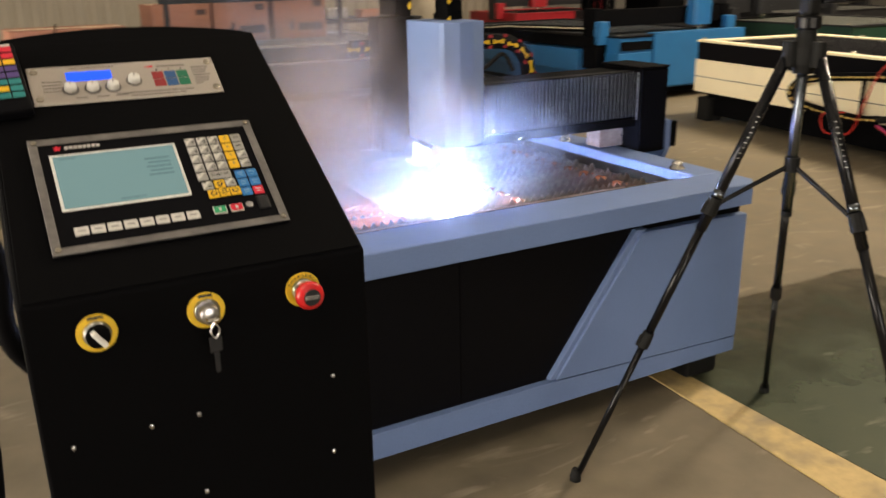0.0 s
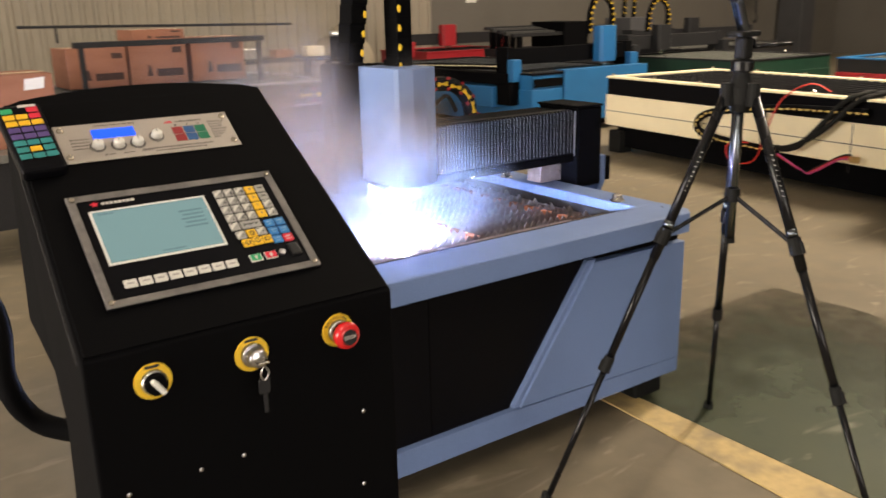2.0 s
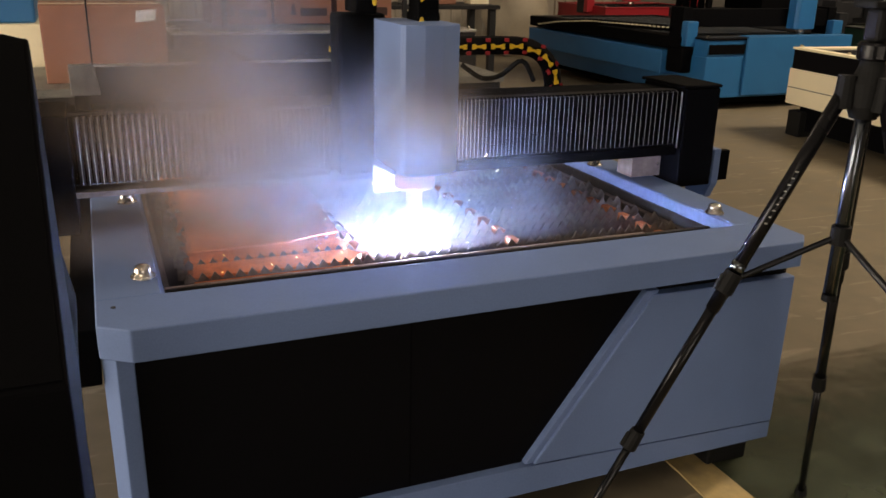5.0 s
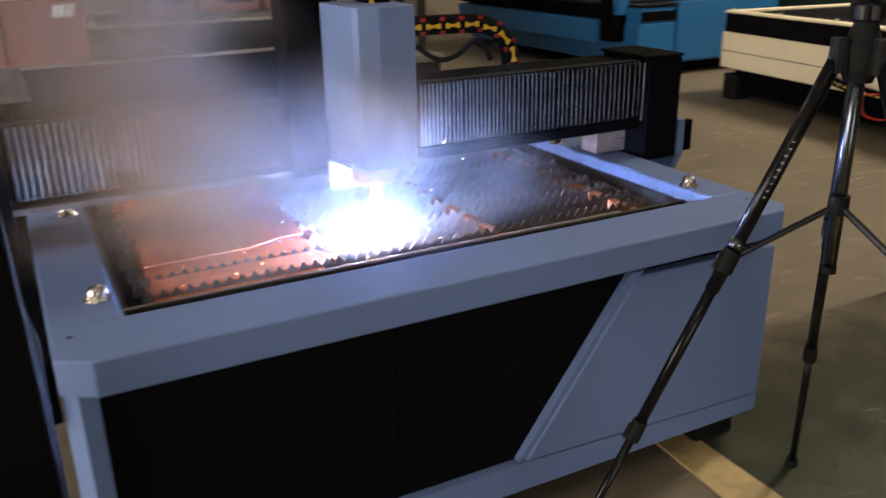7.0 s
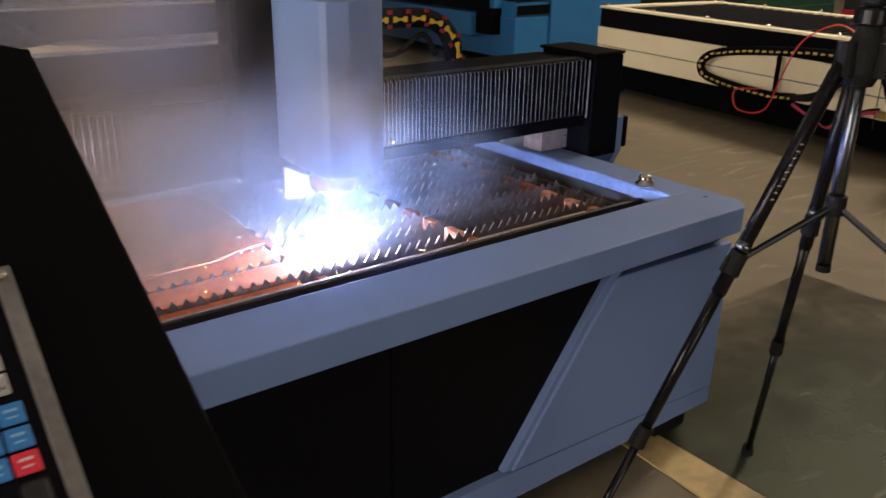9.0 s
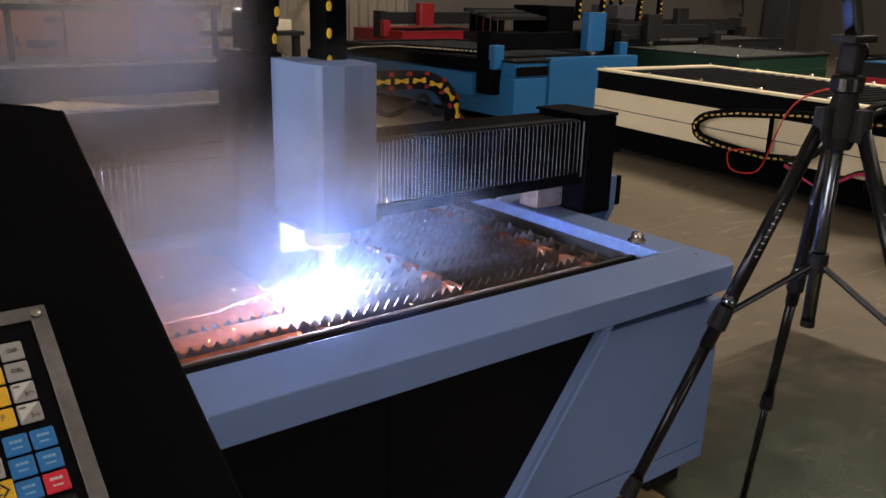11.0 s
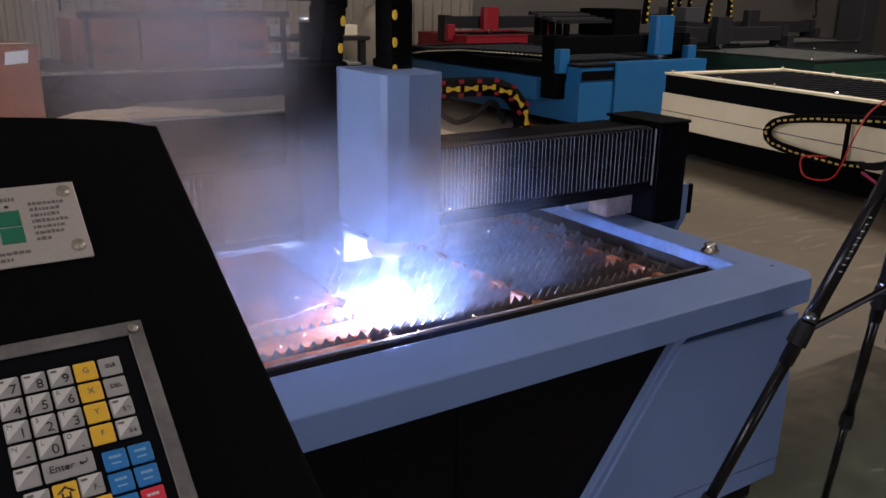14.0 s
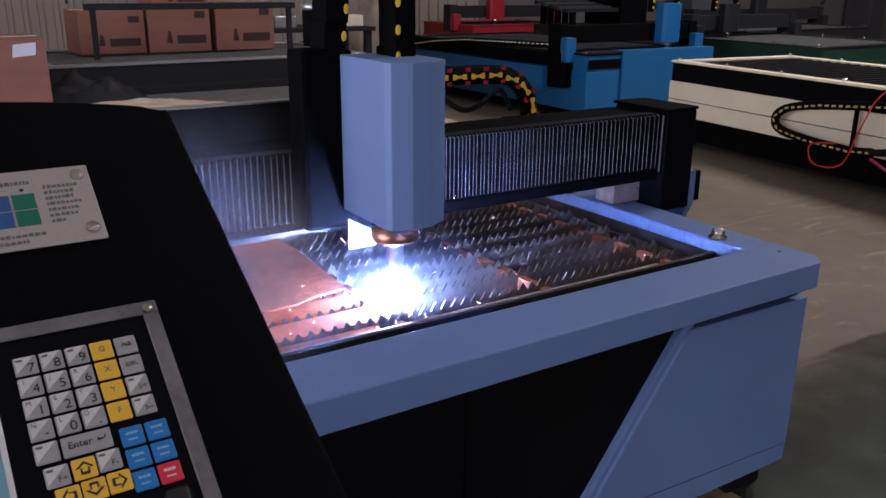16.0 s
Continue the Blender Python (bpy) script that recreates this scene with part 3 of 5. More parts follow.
def gantry():
    g = thing("gantry", 1.48, 2.82, 0.775, "black gantry beam with pleated bellows and end housings", "gantry")
    X, Y, Z = (lambda v: v - 1.48), (lambda v: v - 2.82), (lambda v: v - 0.775)
    part("beam", box(X(0.46), X(2.443), Y(GY + 0.02), Y(2.95), Z(0.905), Z(1.088), 0.006), BLACK, g)
    part("lower_lip", box(X(0.49), X(1.2), Y(GY - 0.02), Y(GY + 0.06), Z(0.878), Z(0.894), 0.002), FRAME_GREY, g, "dull grey lower rail")
    part("lower_rail", box(X(1.202), X(2.443), Y(GY - 0.006), Y(GY + 0.06), Z(0.868), Z(0.903), 0.002), BLACK, g)
    part("chain_tray", box(X(0.57), X(1.36), Y(2.955), Y(2.97), Z(0.98), Z(1.19)), CHARCOAL, g, "dark chain tray with bright edge")
    part("tray_lip", box(X(0.57), X(1.36), Y(2.94), Y(2.97), Z(1.191), Z(1.196)), ALU, g)
    end = part("end_housing", box(X(2.445), X(2.588), Y(2.69), Y(2.94), Z(0.755), Z(1.1), 0.006), BLACK, g, "black end housing")
    part("end_cap", box(X(2.435), X(2.592), Y(2.687), Y(2.945), Z(1.101), Z(1.112), 0.004), BLACK, end)
    part("housing_trim", box(X(2.428), X(2.4315), Y(2.694), Y(2.70), Z(0.898), Z(1.09), 0.0008, seg=1), STEEL, end, "thin bright trim strip")
    block_ = part("bearing_block", box(X(2.32), X(2.4435), Y(2.79), Y(2.88), Z(0.776), Z(0.867), 0.004), WORN_STEEL, g, "worn pinkish steel bearing block")
    part("block_screw", lathe([(0.004, 0), (0.004, 0.002), (0.002, 0.003)], 8), ZINC, block_).matrix_basis = pose(X(2.43), Y(2.79), Z(0.82), 90, 0, 0)
    part("bracket_arm", box(X(2.589), X(2.619), Y(2.75), Y(2.86), Z(0.74), Z(0.85), 0.004), BLACK, g)
    br = part("bracket", prism([(Y(2.72), Z(0.875)), (Y(2.86), Z(0.875)), (Y(2.86), Z(0.69)), (Y(2.75), Z(0.69)), (Y(2.72), Z(0.75))], "x", X(2.62), X(2.65), 0.003), BLUE, g, "blue-grey drive bracket")
    part("sensor", box(X(2.6515), X(2.73), Y(2.765), Y(2.795), Z(0.745), Z(0.856), 0.003), BLACK, br)
    part("end_housing", box(X(0.41), X(0.51), Y(2.69), Y(2.94), Z(0.78), Z(1.1), 0.006), BLACK, g, "black end housing")
    part("clamp", prism([(X(0.525), Z(1.135)), (X(0.598), Z(1.135)), (X(0.588), Z(1.215)), (X(0.525), Z(1.215))], "y", Y(2.79), Y(2.825), 0.002), STRIP, g, "steel chain clamp")
    part("clamp_post", box(X(0.53), X(0.57), Y(2.83), Y(2.85), Z(1.089), Z(1.185)), BLACK, g)
    # bellows: dark folds with thin bright edges, closer together towards the torch
    z0, z1 = Z(0.908), Z(1.087)
    xs, x, k = [], 2.419, 0
    while x > 1.36:
        xs.append((x, k))
        x -= 0.0207 - 0.0072 * min(1.0, k / 36)
        k += 1
    xs += [(0.53 + 0.0172 * i, i) for i in range(42)]
    fold = part("fold", prism([(-0.0066, Y(GY + 0.019)), (0.0, Y(GY - 0.012)), (0.0066, Y(GY + 0.019))], "z", z0, z1), BELLOWS, g)
    strip = part("edge_strip", rod((0, Y(GY - 0.0145), z0 + 0.004), (0, Y(GY - 0.0145), z1 + 0.002), 0.0013, None, 6), STRIP, g, "thin bright bellows edge")
    crest = part("fold_crest", rod((0, Y(GY - 0.014), z1 + 0.002), (0.008, Y(GY + 0.012), z1 + 0.006), 0.001, None, 5), STRIP, g, "bright folded crest")
    fold.location.x = strip.location.x = crest.location.x = X(xs[0][0])
    for x, i in xs[1:]:
        like(fold, X(x), 0, 0)
        like(strip, X(x) + random.uniform(-0.0006, 0.0006), random.uniform(-0.001, 0.001), random.uniform(-0.001, 0.001), 0, random.uniform(-0.25, 0.25), 0)
        like(crest, X(x), 0, 0)
    part("bellows_top", box(X(0.51), X(2.43), Y(GY + 0.004), Y(GY + 0.05), Z(1.089), Z(1.094)), BELLOWS, g)
    # cable chain behind the beam
    line = [(X(1.30), Y(3.0), Z(1.225)), (X(1.62), Y(3.0), Z(1.225)), (X(1.93), Y(3.0), Z(1.223)), (X(2.03), Y(3.0), Z(1.20)), (X(2.085), Y(3.0), Z(1.14)), (X(2.10), Y(3.0), Z(1.06))]
    ch = part("cable_chain", tube(line, 0.031, 8), BLACK, g, "black cable chain with yellow links")
    for i, (p, d) in enumerate(path_points(line, 0.07)):
        turn = pose(0, 0, 0, 0, -math.degrees(math.atan2(d.z, d.x)), 0)
        q = part("chain_link", bone(0.025, 0.0085, 0.003), YELLOW, ch, "yellow bone-shaped chain link")
        q.matrix_basis = Matrix.Translation(p + Vector((0, -0.032, 0))) @ turn
        for zz in (-0.021, 0.021):
            q = part("red_tab", box(-0.008, 0.008, -0.003, 0.003, -0.006, 0.006), MACHINE_RED, ch)
            q.matrix_basis = Matrix.Translation(p + Vector((0, -0.026, 0))) @ turn @ pose(0.035, 0, zz)
    part("chain_arm", box(X(2.02), X(2.14), Y(2.951), Y(3.05), Z(1.02), Z(1.07)), BLACK, g)
    part("loose_cable", tube([(X(1.75), Y(3.02), Z(1.16)), (X(1.82), Y(3.0), Z(1.115)), (X(1.9), Y(3.02), Z(1.12)), (X(1.97), Y(3.0), Z(1.17)), (X(2.02), Y(3.0), Z(1.1))], 0.009, 7), RUBBER, g, "dark loose cable", True)
    return g


gantry()


def torch_head():
    """Origin at the torch axis, at the height of the sheet."""
    h = thing("torch_head", 1.28, 2.49, 0.775, "blue-grey torch lifter cover with black carriage and tall cable chain", "torch head")
    z0, z1 = 0.955 - 0.775, 1.343 - 0.775
    part("cover", prism([(-0.075, 0.13), (-0.075, -0.09), (-0.067, -0.108), (-0.02, -0.124), (0.03, -0.122), (0.088, -0.09), (0.088, 0.13)], "z", z0, z1, 0.002), BLUE, h)
    box_ = part("carriage", box(-0.175, -0.035, 0.135, 0.228, 0.13, 0.58, 0.012), BLACK, h, "black carriage housing")
    part("motor", rod((-0.1, 0.2, 0.585), (-0.1, 0.2, 0.67), 0.035), BLACK, box_, "", True)
    part("motor_cap", rod((-0.1, 0.2, 0.6701), (-0.1, 0.2, 0.685), 0.036), ALU, box_, "silver motor cap", True)
    part("back_plate", box(-0.035, 0.09, 0.135, 0.155, 0.16, 0.56), BLACK, h)
    part("collar", lathe([(0.034, 0.118), (0.055, 0.122), (0.058, 0.128), (0.058, 0.15), (0.045, 0.158), (0.042, 0.182)], 28), COPPER, h, "copper torch collar", True)
    part("torch", lathe([(0.009, 0.03), (0.017, 0.05), (0.022, 0.065), (0.022, 0.11), (0.028, 0.119)], 20), STEEL, h, "steel torch nozzle", True)
    part("guard_plate", prism([(-0.105, 0.1), (-0.03, 0.1), (-0.03, 0.137), (-0.105, 0.18)], "y", 0.045, 0.048), WHITE, h, "pale guard flag")
    # tall cable chain: an arch of links
    part("cover_lip", box(-0.03, 0.09, -0.08, -0.07, z0 - 0.003, z0 - 0.0005), ALU, h, "thin plate edge")
    pts = [(0.04, 0.06, z1)]
    for i in range(9):
        pts.append((0.04, 0.06, z1 + 0.06 * (i + 1)))
    for i in range(1, 8):
        a = math.pi * i / 8
        pts.append((-0.02 + 0.06 * math.cos(a), 0.06, z1 + 0.54 + 0.07 * math.sin(a)))
    for i in range(9):
        pts.append((-0.08 - 0.004 * i, 0.06 + 0.008 * i, z1 + 0.54 - 0.062 * i))
    link_mesh = None
    for p, d in path_points(pts, 0.062):
        if link_mesh is None:
            link_mesh = part("chain_link", box(-0.030, 0.030, -0.05, 0.03, -0.0325, 0.0325, 0.005), BLACK, h, "black cable chain link")
            dot = part("link_pin", lathe([(0.008, 0), (0.008, 0.003), (0.005, 0.004)], 10), YELLOW, h, "yellow link pin")
            a, b = link_mesh, dot
        else:
            a, b = like(link_mesh, 0, 0, 0), like(dot, 0, 0, 0)
        turn = pose(0, 0, 0, 0, math.degrees(math.atan2(d.x, d.z)), 0)
        a.matrix_basis = Matrix.Translation(p) @ turn
        b.matrix_basis = Matrix.Translation(p) @ turn @ pose(-0.021, -0.0505, 0, 90, 0, 0) @ Matrix.Diagonal((0.8, 1.5, 1, 1))
    part("chain_foot", box(0.01, 0.075, 0.02, 0.1, z1 + 0.0005, z1 + 0.02), BLACK, h)
    part("thin_wire", tube([(0.07, 0.12, z1 - 0.05), (0.09, 0.1, z1 + 0.02), (0.07, 0.11, z1 + 0.1), (0.05, 0.1, z1 + 0.2)], 0.0016, 5), WIRE_RED, h)
    return h


head = torch_head()


def cutting_arc():
    a = thing("cutting_arc", 1.28, 2.49, 0.758, "blinding blue-white plasma cutting arc with painted glow halo", "plasma arc")
    part("arc_core", blob(0.02, 0.3, 1.0), glow("arc_core", (0.4, 0.54, 1.0), ARC_POWER), a, "white-hot arc core", True)
    # nested emissive shells paint the soft glare around the arc
    for i, (r, s) in enumerate(HALO):
        f = i / (len(HALO) - 1)
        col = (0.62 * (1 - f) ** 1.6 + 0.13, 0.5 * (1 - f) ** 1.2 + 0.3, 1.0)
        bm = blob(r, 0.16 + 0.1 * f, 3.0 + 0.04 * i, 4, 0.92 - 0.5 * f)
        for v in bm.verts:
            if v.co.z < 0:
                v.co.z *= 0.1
        part("vapour", bm, halo_material("glowing_vapour", col, s), a, "painted glow shell", True).location.z = 0.02
    for i in range(13):
        an, el = random.uniform(0, 2 * math.pi), random.uniform(0.0, 0.8)
        d = Vector((math.cos(an) * math.cos(el), math.sin(an) * math.cos(el), math.sin(el)))
        r0 = random.uniform(0.04, 0.42)
        part("spark", rod(d * r0, d * (r0 + random.uniform(0.006, 0.03)), 0.0006, 0.0003, 5), SPARK, a, "flying spark")
    return a


ARC_POWER = 4200.0
HALO = [(0.036 * 1.08 ** i, 0.27 * 1.08 ** (-2.0 * i)) for i in range(28)]
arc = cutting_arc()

# ---- control console ----
CX0, CX1, CY, CZ = 0.058, 0.532, 1.175, 1.0965
SLOPE = math.degrees(math.atan2(0.118, 0.164))


def console():
    c = thing("control_console", (CX0 + CX1) / 2, CY, 0, "black steel control console with keypad, screen and emergency stop", "control console")
    w = (CX1 - CX0) / 2
    side = [(0, 0.06), (0, CZ), (0.414, CZ + 0.298), (0.435, CZ + 0.29), (0.44, CZ + 0.02), (0.36, 1.05), (0.2, 1.015), (0.165, 0.94), (0.2, 0.77), (0.24, 0.06)]
    bm = prism(side, "x", -w, w, 0.004)
    for v in bm.verts:
        if v.co.z > CZ + 0.01:
            v.co.x *= 1 - 0.085 * min(1.0, v.co.y / 0.42)
    part("body", bm, BLACK, c)
    part("base", box(-w - 0.02, w + 0.02, 0.02, 0.32, 0.0, 0.06, 0.006), BLACK, c)
    # arched upper edge of the sloping face
    s = radians(SLOPE)
    face = pose(0, 0, CZ, SLOPE, 0, 0)
    top, wt = 0.414 / math.cos(s), w * 0.917
    arch = [(-wt, top - 0.004)] + [(-wt + 2 * wt * i / 16, top + 0.028 * math.sin(math.pi * i / 16) ** 0.8) for i in range(1, 16)] + [(wt, top - 0.004)]
    a = part("arched_top", prism(arch, "z", -0.03, 0.0, 0.001), BLACK, c)
    a.matrix_basis = face
    # a sheet seam along the slope's left edge, catching light
    part("face_plate", prism([(-w + 0.006, 0.006), (w - 0.006, 0.006), (wt - 0.006, top - 0.01), (-wt + 0.006, top - 0.01)], "z", 0.0002, 0.003, 0.001), BLACK, c).matrix_basis = face

    def on(u, v, lift=0.003):
        return face @ pose(u - (CX0 + CX1) / 2, v, lift)

    # main keypad panel, 0.322 x 0.212
    u0, u1, v0, v1 = 0.112, 0.437, 0.070, 0.284
    p = part("keypad_panel", box(u0 - 0.2745, u1 - 0.2745, v0, v1, 0, 0.004, 0.001), BLACK_GLOSS, c, "black keypad panel")
    p.matrix_basis = face @ pose(0.2745 - (CX0 + CX1) / 2, 0, 0.003)
    L = lambda u: u - 0.2745
    for b in ((u0, u1, v0, v0 + 0.012), (u0, u1, v1 - 0.012, v1), (u0, u0 + 0.012, v0 + 0.012, v1 - 0.012), (u1 - 0.012, u1, v0 + 0.012, v1 - 0.012)):
        part("panel_frame", box(L(b[0]), L(b[1]), b[2], b[3], 0.0042, 0.0065, 0.0008, seg=1), FRAME_GREY, p, "worn grey panel frame")
    for u in (u0 + 0.008, u1 - 0.008):
        for v in (v0 + 0.008, v1 - 0.008):
            part("panel_screw", lathe([(0.0045, 0.0065), (0.004, 0.009), (0.001, 0.0095)], 10), ZINC, p).location = (L(u), v, 0)
    sx0, sx1, sy0, sy1 = 0.140, 0.308, 0.148, 0.247
    sb = part("screen_bezel", box(L(sx0 - 0.004), L(sx1 + 0.004), sy0 - 0.004, sy1 + 0.004, 0.0042, 0.0052, 0.0004, seg=1), WHITE, p, "white screen bezel")
    part("screen", box(L(sx0), L(sx1), sy0, sy1, 0.0053, 0.0058), SCREEN, p, "lit pale teal screen")
    for i in range(5):
        part("screen_text", box(L(0.262 + 0.004 * (i % 2)), L(0.298), 0.222 - 0.008 * i, 0.2255 - 0.008 * i, 0.0059, 0.006), SCREEN_INK, p)
    part("screen_text", box(L(0.148), L(0.17), 0.240, 0.2425, 0.0059, 0.006), SCREEN_INK, p)
    part("screen_text", box(L(0.215), L(0.25), 0.1525, 0.155, 0.0059, 0.006), SCREEN_INK, p)
    star = [(L(0.149) + (0.0065 if i % 2 == 0 else 0.0028) * math.sin(math.pi * i / 5), 0.264 + (0.0065 if i % 2 == 0 else 0.0028) * math.cos(math.pi * i / 5)) for i in range(10)]
    part("logo_star", prism(star, "z", 0.0043, 0.005), RED_KEY, p, "red star mark")
    for i in range(8):
        part("logo_bar", box(L(0.159 + 0.0062 * i), L(0.1635 + 0.0062 * i), 0.2615, 0.2665, 0.0043, 0.0048), PALE_KEY, p)
    z = 0.0042

    def key(u, v, w_, h_, m_, legend="", half=False, ink=INK, size=0.0075, corner=""):
        k = part("key", box(-w_ / 2, w_ / 2, -h_ / 2, h_ / 2, 0, 0.0022, 0.0012), m_, p)
        k.location = (L(u), v, z)
        if half:
            part("key_corner", prism([(-w_ / 2 + 0.001, h_ / 2 - 0.001), (-w_ / 2 + 0.001, -h_ / 2 + 0.0015), (w_ / 2 - 0.0015, h_ / 2 - 0.001)], "z", 0.0023, 0.0026), PALE_KEY, k)
        if legend:
            words(legend, size, ink, k, pose(w_ * (0.2 if half else 0), -h_ * (0.2 if half else 0), 0.0029))
        if corner:
            words(corner, 0.0052, LEGEND, k, pose(-w_ * 0.27, h_ * 0.24, 0.0029))
        elif half:
            part("key_legend", box(-w_ * 0.4, -w_ * 0.12, h_ * 0.22, h_ * 0.34, 0.0027, 0.0029), LEGEND, k)
        return k

    # number block: five columns
    cols = [0.335 + 0.0176 * i for i in range(5)]
    rows = [0.2475 - 0.0180 * i for i in range(5)]
    legends = [("7", "8", "9", "G", "INS"), ("4", "5", "6", "X", "DEL"), ("1", "2", "3", "Y", "S\u2191"), ("-", "0", ".", "F", "S\u2193")]
    small = (("", "", ""), "IJR", "MST", "NLD")
    for r, names in enumerate(legends):
        for q, text in enumerate(names):
            key(cols[q], rows[r], 0.0158, 0.0158, YELLOW_KEY if q == 3 else GREY_KEY, text, q < 3 or (q == 4 and r > 1), size=(0.0105, 0.0066, 0.005)[max(0, q - 2)], corner=small[r][q] if q < 3 else "", ink=LEGEND if q == 3 else INK)
    key(cols[0], rows[4], 0.0158, 0.0158, GREY_KEY, "", True)
    key((cols[1] + cols[2]) / 2, rows[4], 0.0332, 0.0158, GREY_KEY, "Enter \u21b5", size=0.0075)
    key(cols[0] + 0.003, rows[4] - 0.0190, 0.0158, 0.0158, GREY_KEY, "F+", True, size=0.006)
    key(cols[2] + 0.002, rows[4] - 0.0175, 0.0158, 0.0158, GREY_KEY, "F-", True, size=0.006)

    def arrow(k, turn):
        s_ = [(0, 0.005), (0.006, 0), (0.003, 0), (0.003, -0.005), (-0.003, -0.005), (-0.003, 0), (-0.006, 0)]
        ar = part("arrow", prism(s_, "z", 0.0023, 0.0027), INK, k)
        ar.rotation_euler.z = radians(turn)
        q = part("arrow_fill", prism([(x * 0.6, y * 0.6) for x, y in s_], "z", 0.0028, 0.003), YELLOW_KEY, k)
        q.rotation_euler.z = radians(turn)

    arrow(key(cols[1] + 0.003, rows[4] - 0.0185, 0.0158, 0.0158, YELLOW_KEY), 0)
    arrow(key(cols[0] + 0.007, rows[4] - 0.0362, 0.0158, 0.0158, YELLOW_KEY), 90)
    arrow(key(cols[1] + 0.006, rows[4] - 0.0357, 0.0158, 0.0158, YELLOW_KEY), 180)
    arrow(key(cols[2] + 0.005, rows[4] - 0.0352, 0.0158, 0.0158, YELLOW_KEY), -90)
    for r in range(3):
        for q in range(2):
            last = r == 2 and q == 1
            k = key(cols[3] + 0.0035 + 0.0176 * q, rows[4] - 0.004 - 0.0176 * r, 0.0160, 0.0156, RED_KEY if last else BLUE_KEY)
            for line, wide, tall in ((0.0022, 0.0042, 0.0010), (-0.0028, 0.0034, 0.0006)):
                for piece in range(3):
                    x_ = -wide + piece * wide * 0.68
                    part("key_legend", box(x_, x_ + wide * 0.58, line - tall, line + tall, 0.0023, 0.0025), PALE_KEY if last else PALE_BLUE, k)
    part("key_shade", box(L(0.400), L(0.418), 0.098, 0.124, z, z + 0.004, 0.0035), CHARCOAL, p, "dark knob pad")
    for u, m_ in ((0.343, GREEN_KEY), (0.3675, RED_KEY)):
        k = key(u, 0.108, 0.0195, 0.0145, PALE_KEY)
        part("key_face", box(-0.0085, 0.0085, -0.006, 0.006, 0.0023, 0.0032, 0.0005, seg=1), m_, k)
        part("key_mark", box(-0.002, 0.002, -0.003, 0.003, 0.0033, 0.0036), PALE_KEY, k)
    part("key_lock", lathe([(0.0055, z), (0.0055, z + 0.003), (0.003, z + 0.0035)], 14), STEEL, p).location = (L(0.387), 0.1095, 0)
    for i in range(8):
        k = key(0.154 + 0.0214 * i, 0.106, 0.0185, 0.0145, PALE_KEY)
        part("key_legend", box(-0.005, 0.005, -0.0015, 0.0015, 0.0023, 0.0025), GREY_KEY, k)

    # height-control panel above
    hu0, hu1, hv0, hv1 = 0.129, 0.415, 0.349, 0.434
    hc = part("height_control_panel", box(L(hu0), L(hu1), hv0, hv1, 0, 0.003, 0.001, seg=1), PLATE_GREY, c, "silver torch height control plate")
    hc.matrix_basis = face @ pose(0.2785 - (CX0 + CX1) / 2, 0.008, 0.0032)
    for u in (hu0 + 0.01, hu1 - 0.01):
        for v in (hv0 + 0.012, hv1 - 0.012):
            part("plate_screw", lathe([(0.006, 0.003), (0.0055, 0.0055), (0.002, 0.0065)], 10), ZINC, hc).location = (L(u), v, 0)
    part("blue_display", box(L(0.183), L(0.250), hv1 - 0.037, hv1 - 0.017, 0.0031, 0.0045), LCD_BLUE, hc, "lit blue display")
    for u, v in ((0.185, 0.379), (0.217, 0.378), (0.247, 0.378), (0.281, 0.389)):
        kn = part("dial", lathe([(0.0095, 0.0045), (0.009, 0.007), (0.0082, 0.013), (0.006, 0.0145)], 18), WHITE, hc, "white dial knob", True)
        kn.location = (L(u), v, 0)
        part("dial_mark", box(-0.001, 0.001, 0, 0.007, 0.0146, 0.015), GREY_KEY, kn)
        part("dial_skirt", lathe([(0.0125, 0.0031), (0.0122, 0.004), (0.01, 0.0044)], 20), FRAME_GREY, kn, "grey dial skirt")
    for q in range(3):
        for r in range(2):
            m_ = (TOUCH_RED, TOUCH_BLUE, TOUCH_GREEN)[q]
            part("touch_key", box(L(0.311 + 0.0195 * q), L(0.3285 + 0.0195 * q), 0.372 + 0.018 * r, 0.3885 + 0.018 * r, 0.0031, 0.0036), m_, hc)
    glyph = random.Random(4)

    def print_line(u, end, v, h_, m_=LEGEND):
        """A line of small print: short dark bars."""
        while u < end:
            w_ = min(glyph.uniform(0.0016, 0.0042), end - u)
            if w_ > 0.0008:
                part("label_bar", box(L(u), L(u + w_), v, v + h_ * glyph.uniform(0.75, 1.0), 0.0031, 0.0033), m_, hc)
            u += w_ + 0.0008

    print_line(0.303, 0.3175, 0.4175, 0.005, RED_KEY)
    print_line(0.322, 0.366, 0.4175, 0.0042)
    for q in range(3):
        part("label_dot", lathe([(0.0018, 0.0031), (0.0018, 0.0034)], 8), INK, hc).location = (L(0.32 + 0.0195 * q), 0.4115, 0)
    for i in range(7):
        print_line(0.3755, 0.4035 - 0.003 * (i % 3) - (0.016 if i == 6 else 0), 0.4105 - 0.0064 * i, 0.0036)
    print_line(0.25, 0.37, 0.3605, 0.0036)
    print_line(0.27, 0.355, 0.3540, 0.0036)
    for u in (0.19, 0.22, 0.248):
        print_line(u, u + 0.018, 0.358, 0.0028)
    for i in range(4):
        print_line(0.147, 0.176, 0.376 + 0.007 * i, 0.003)
    print_line(0.19, 0.256, 0.4255, 0.003)

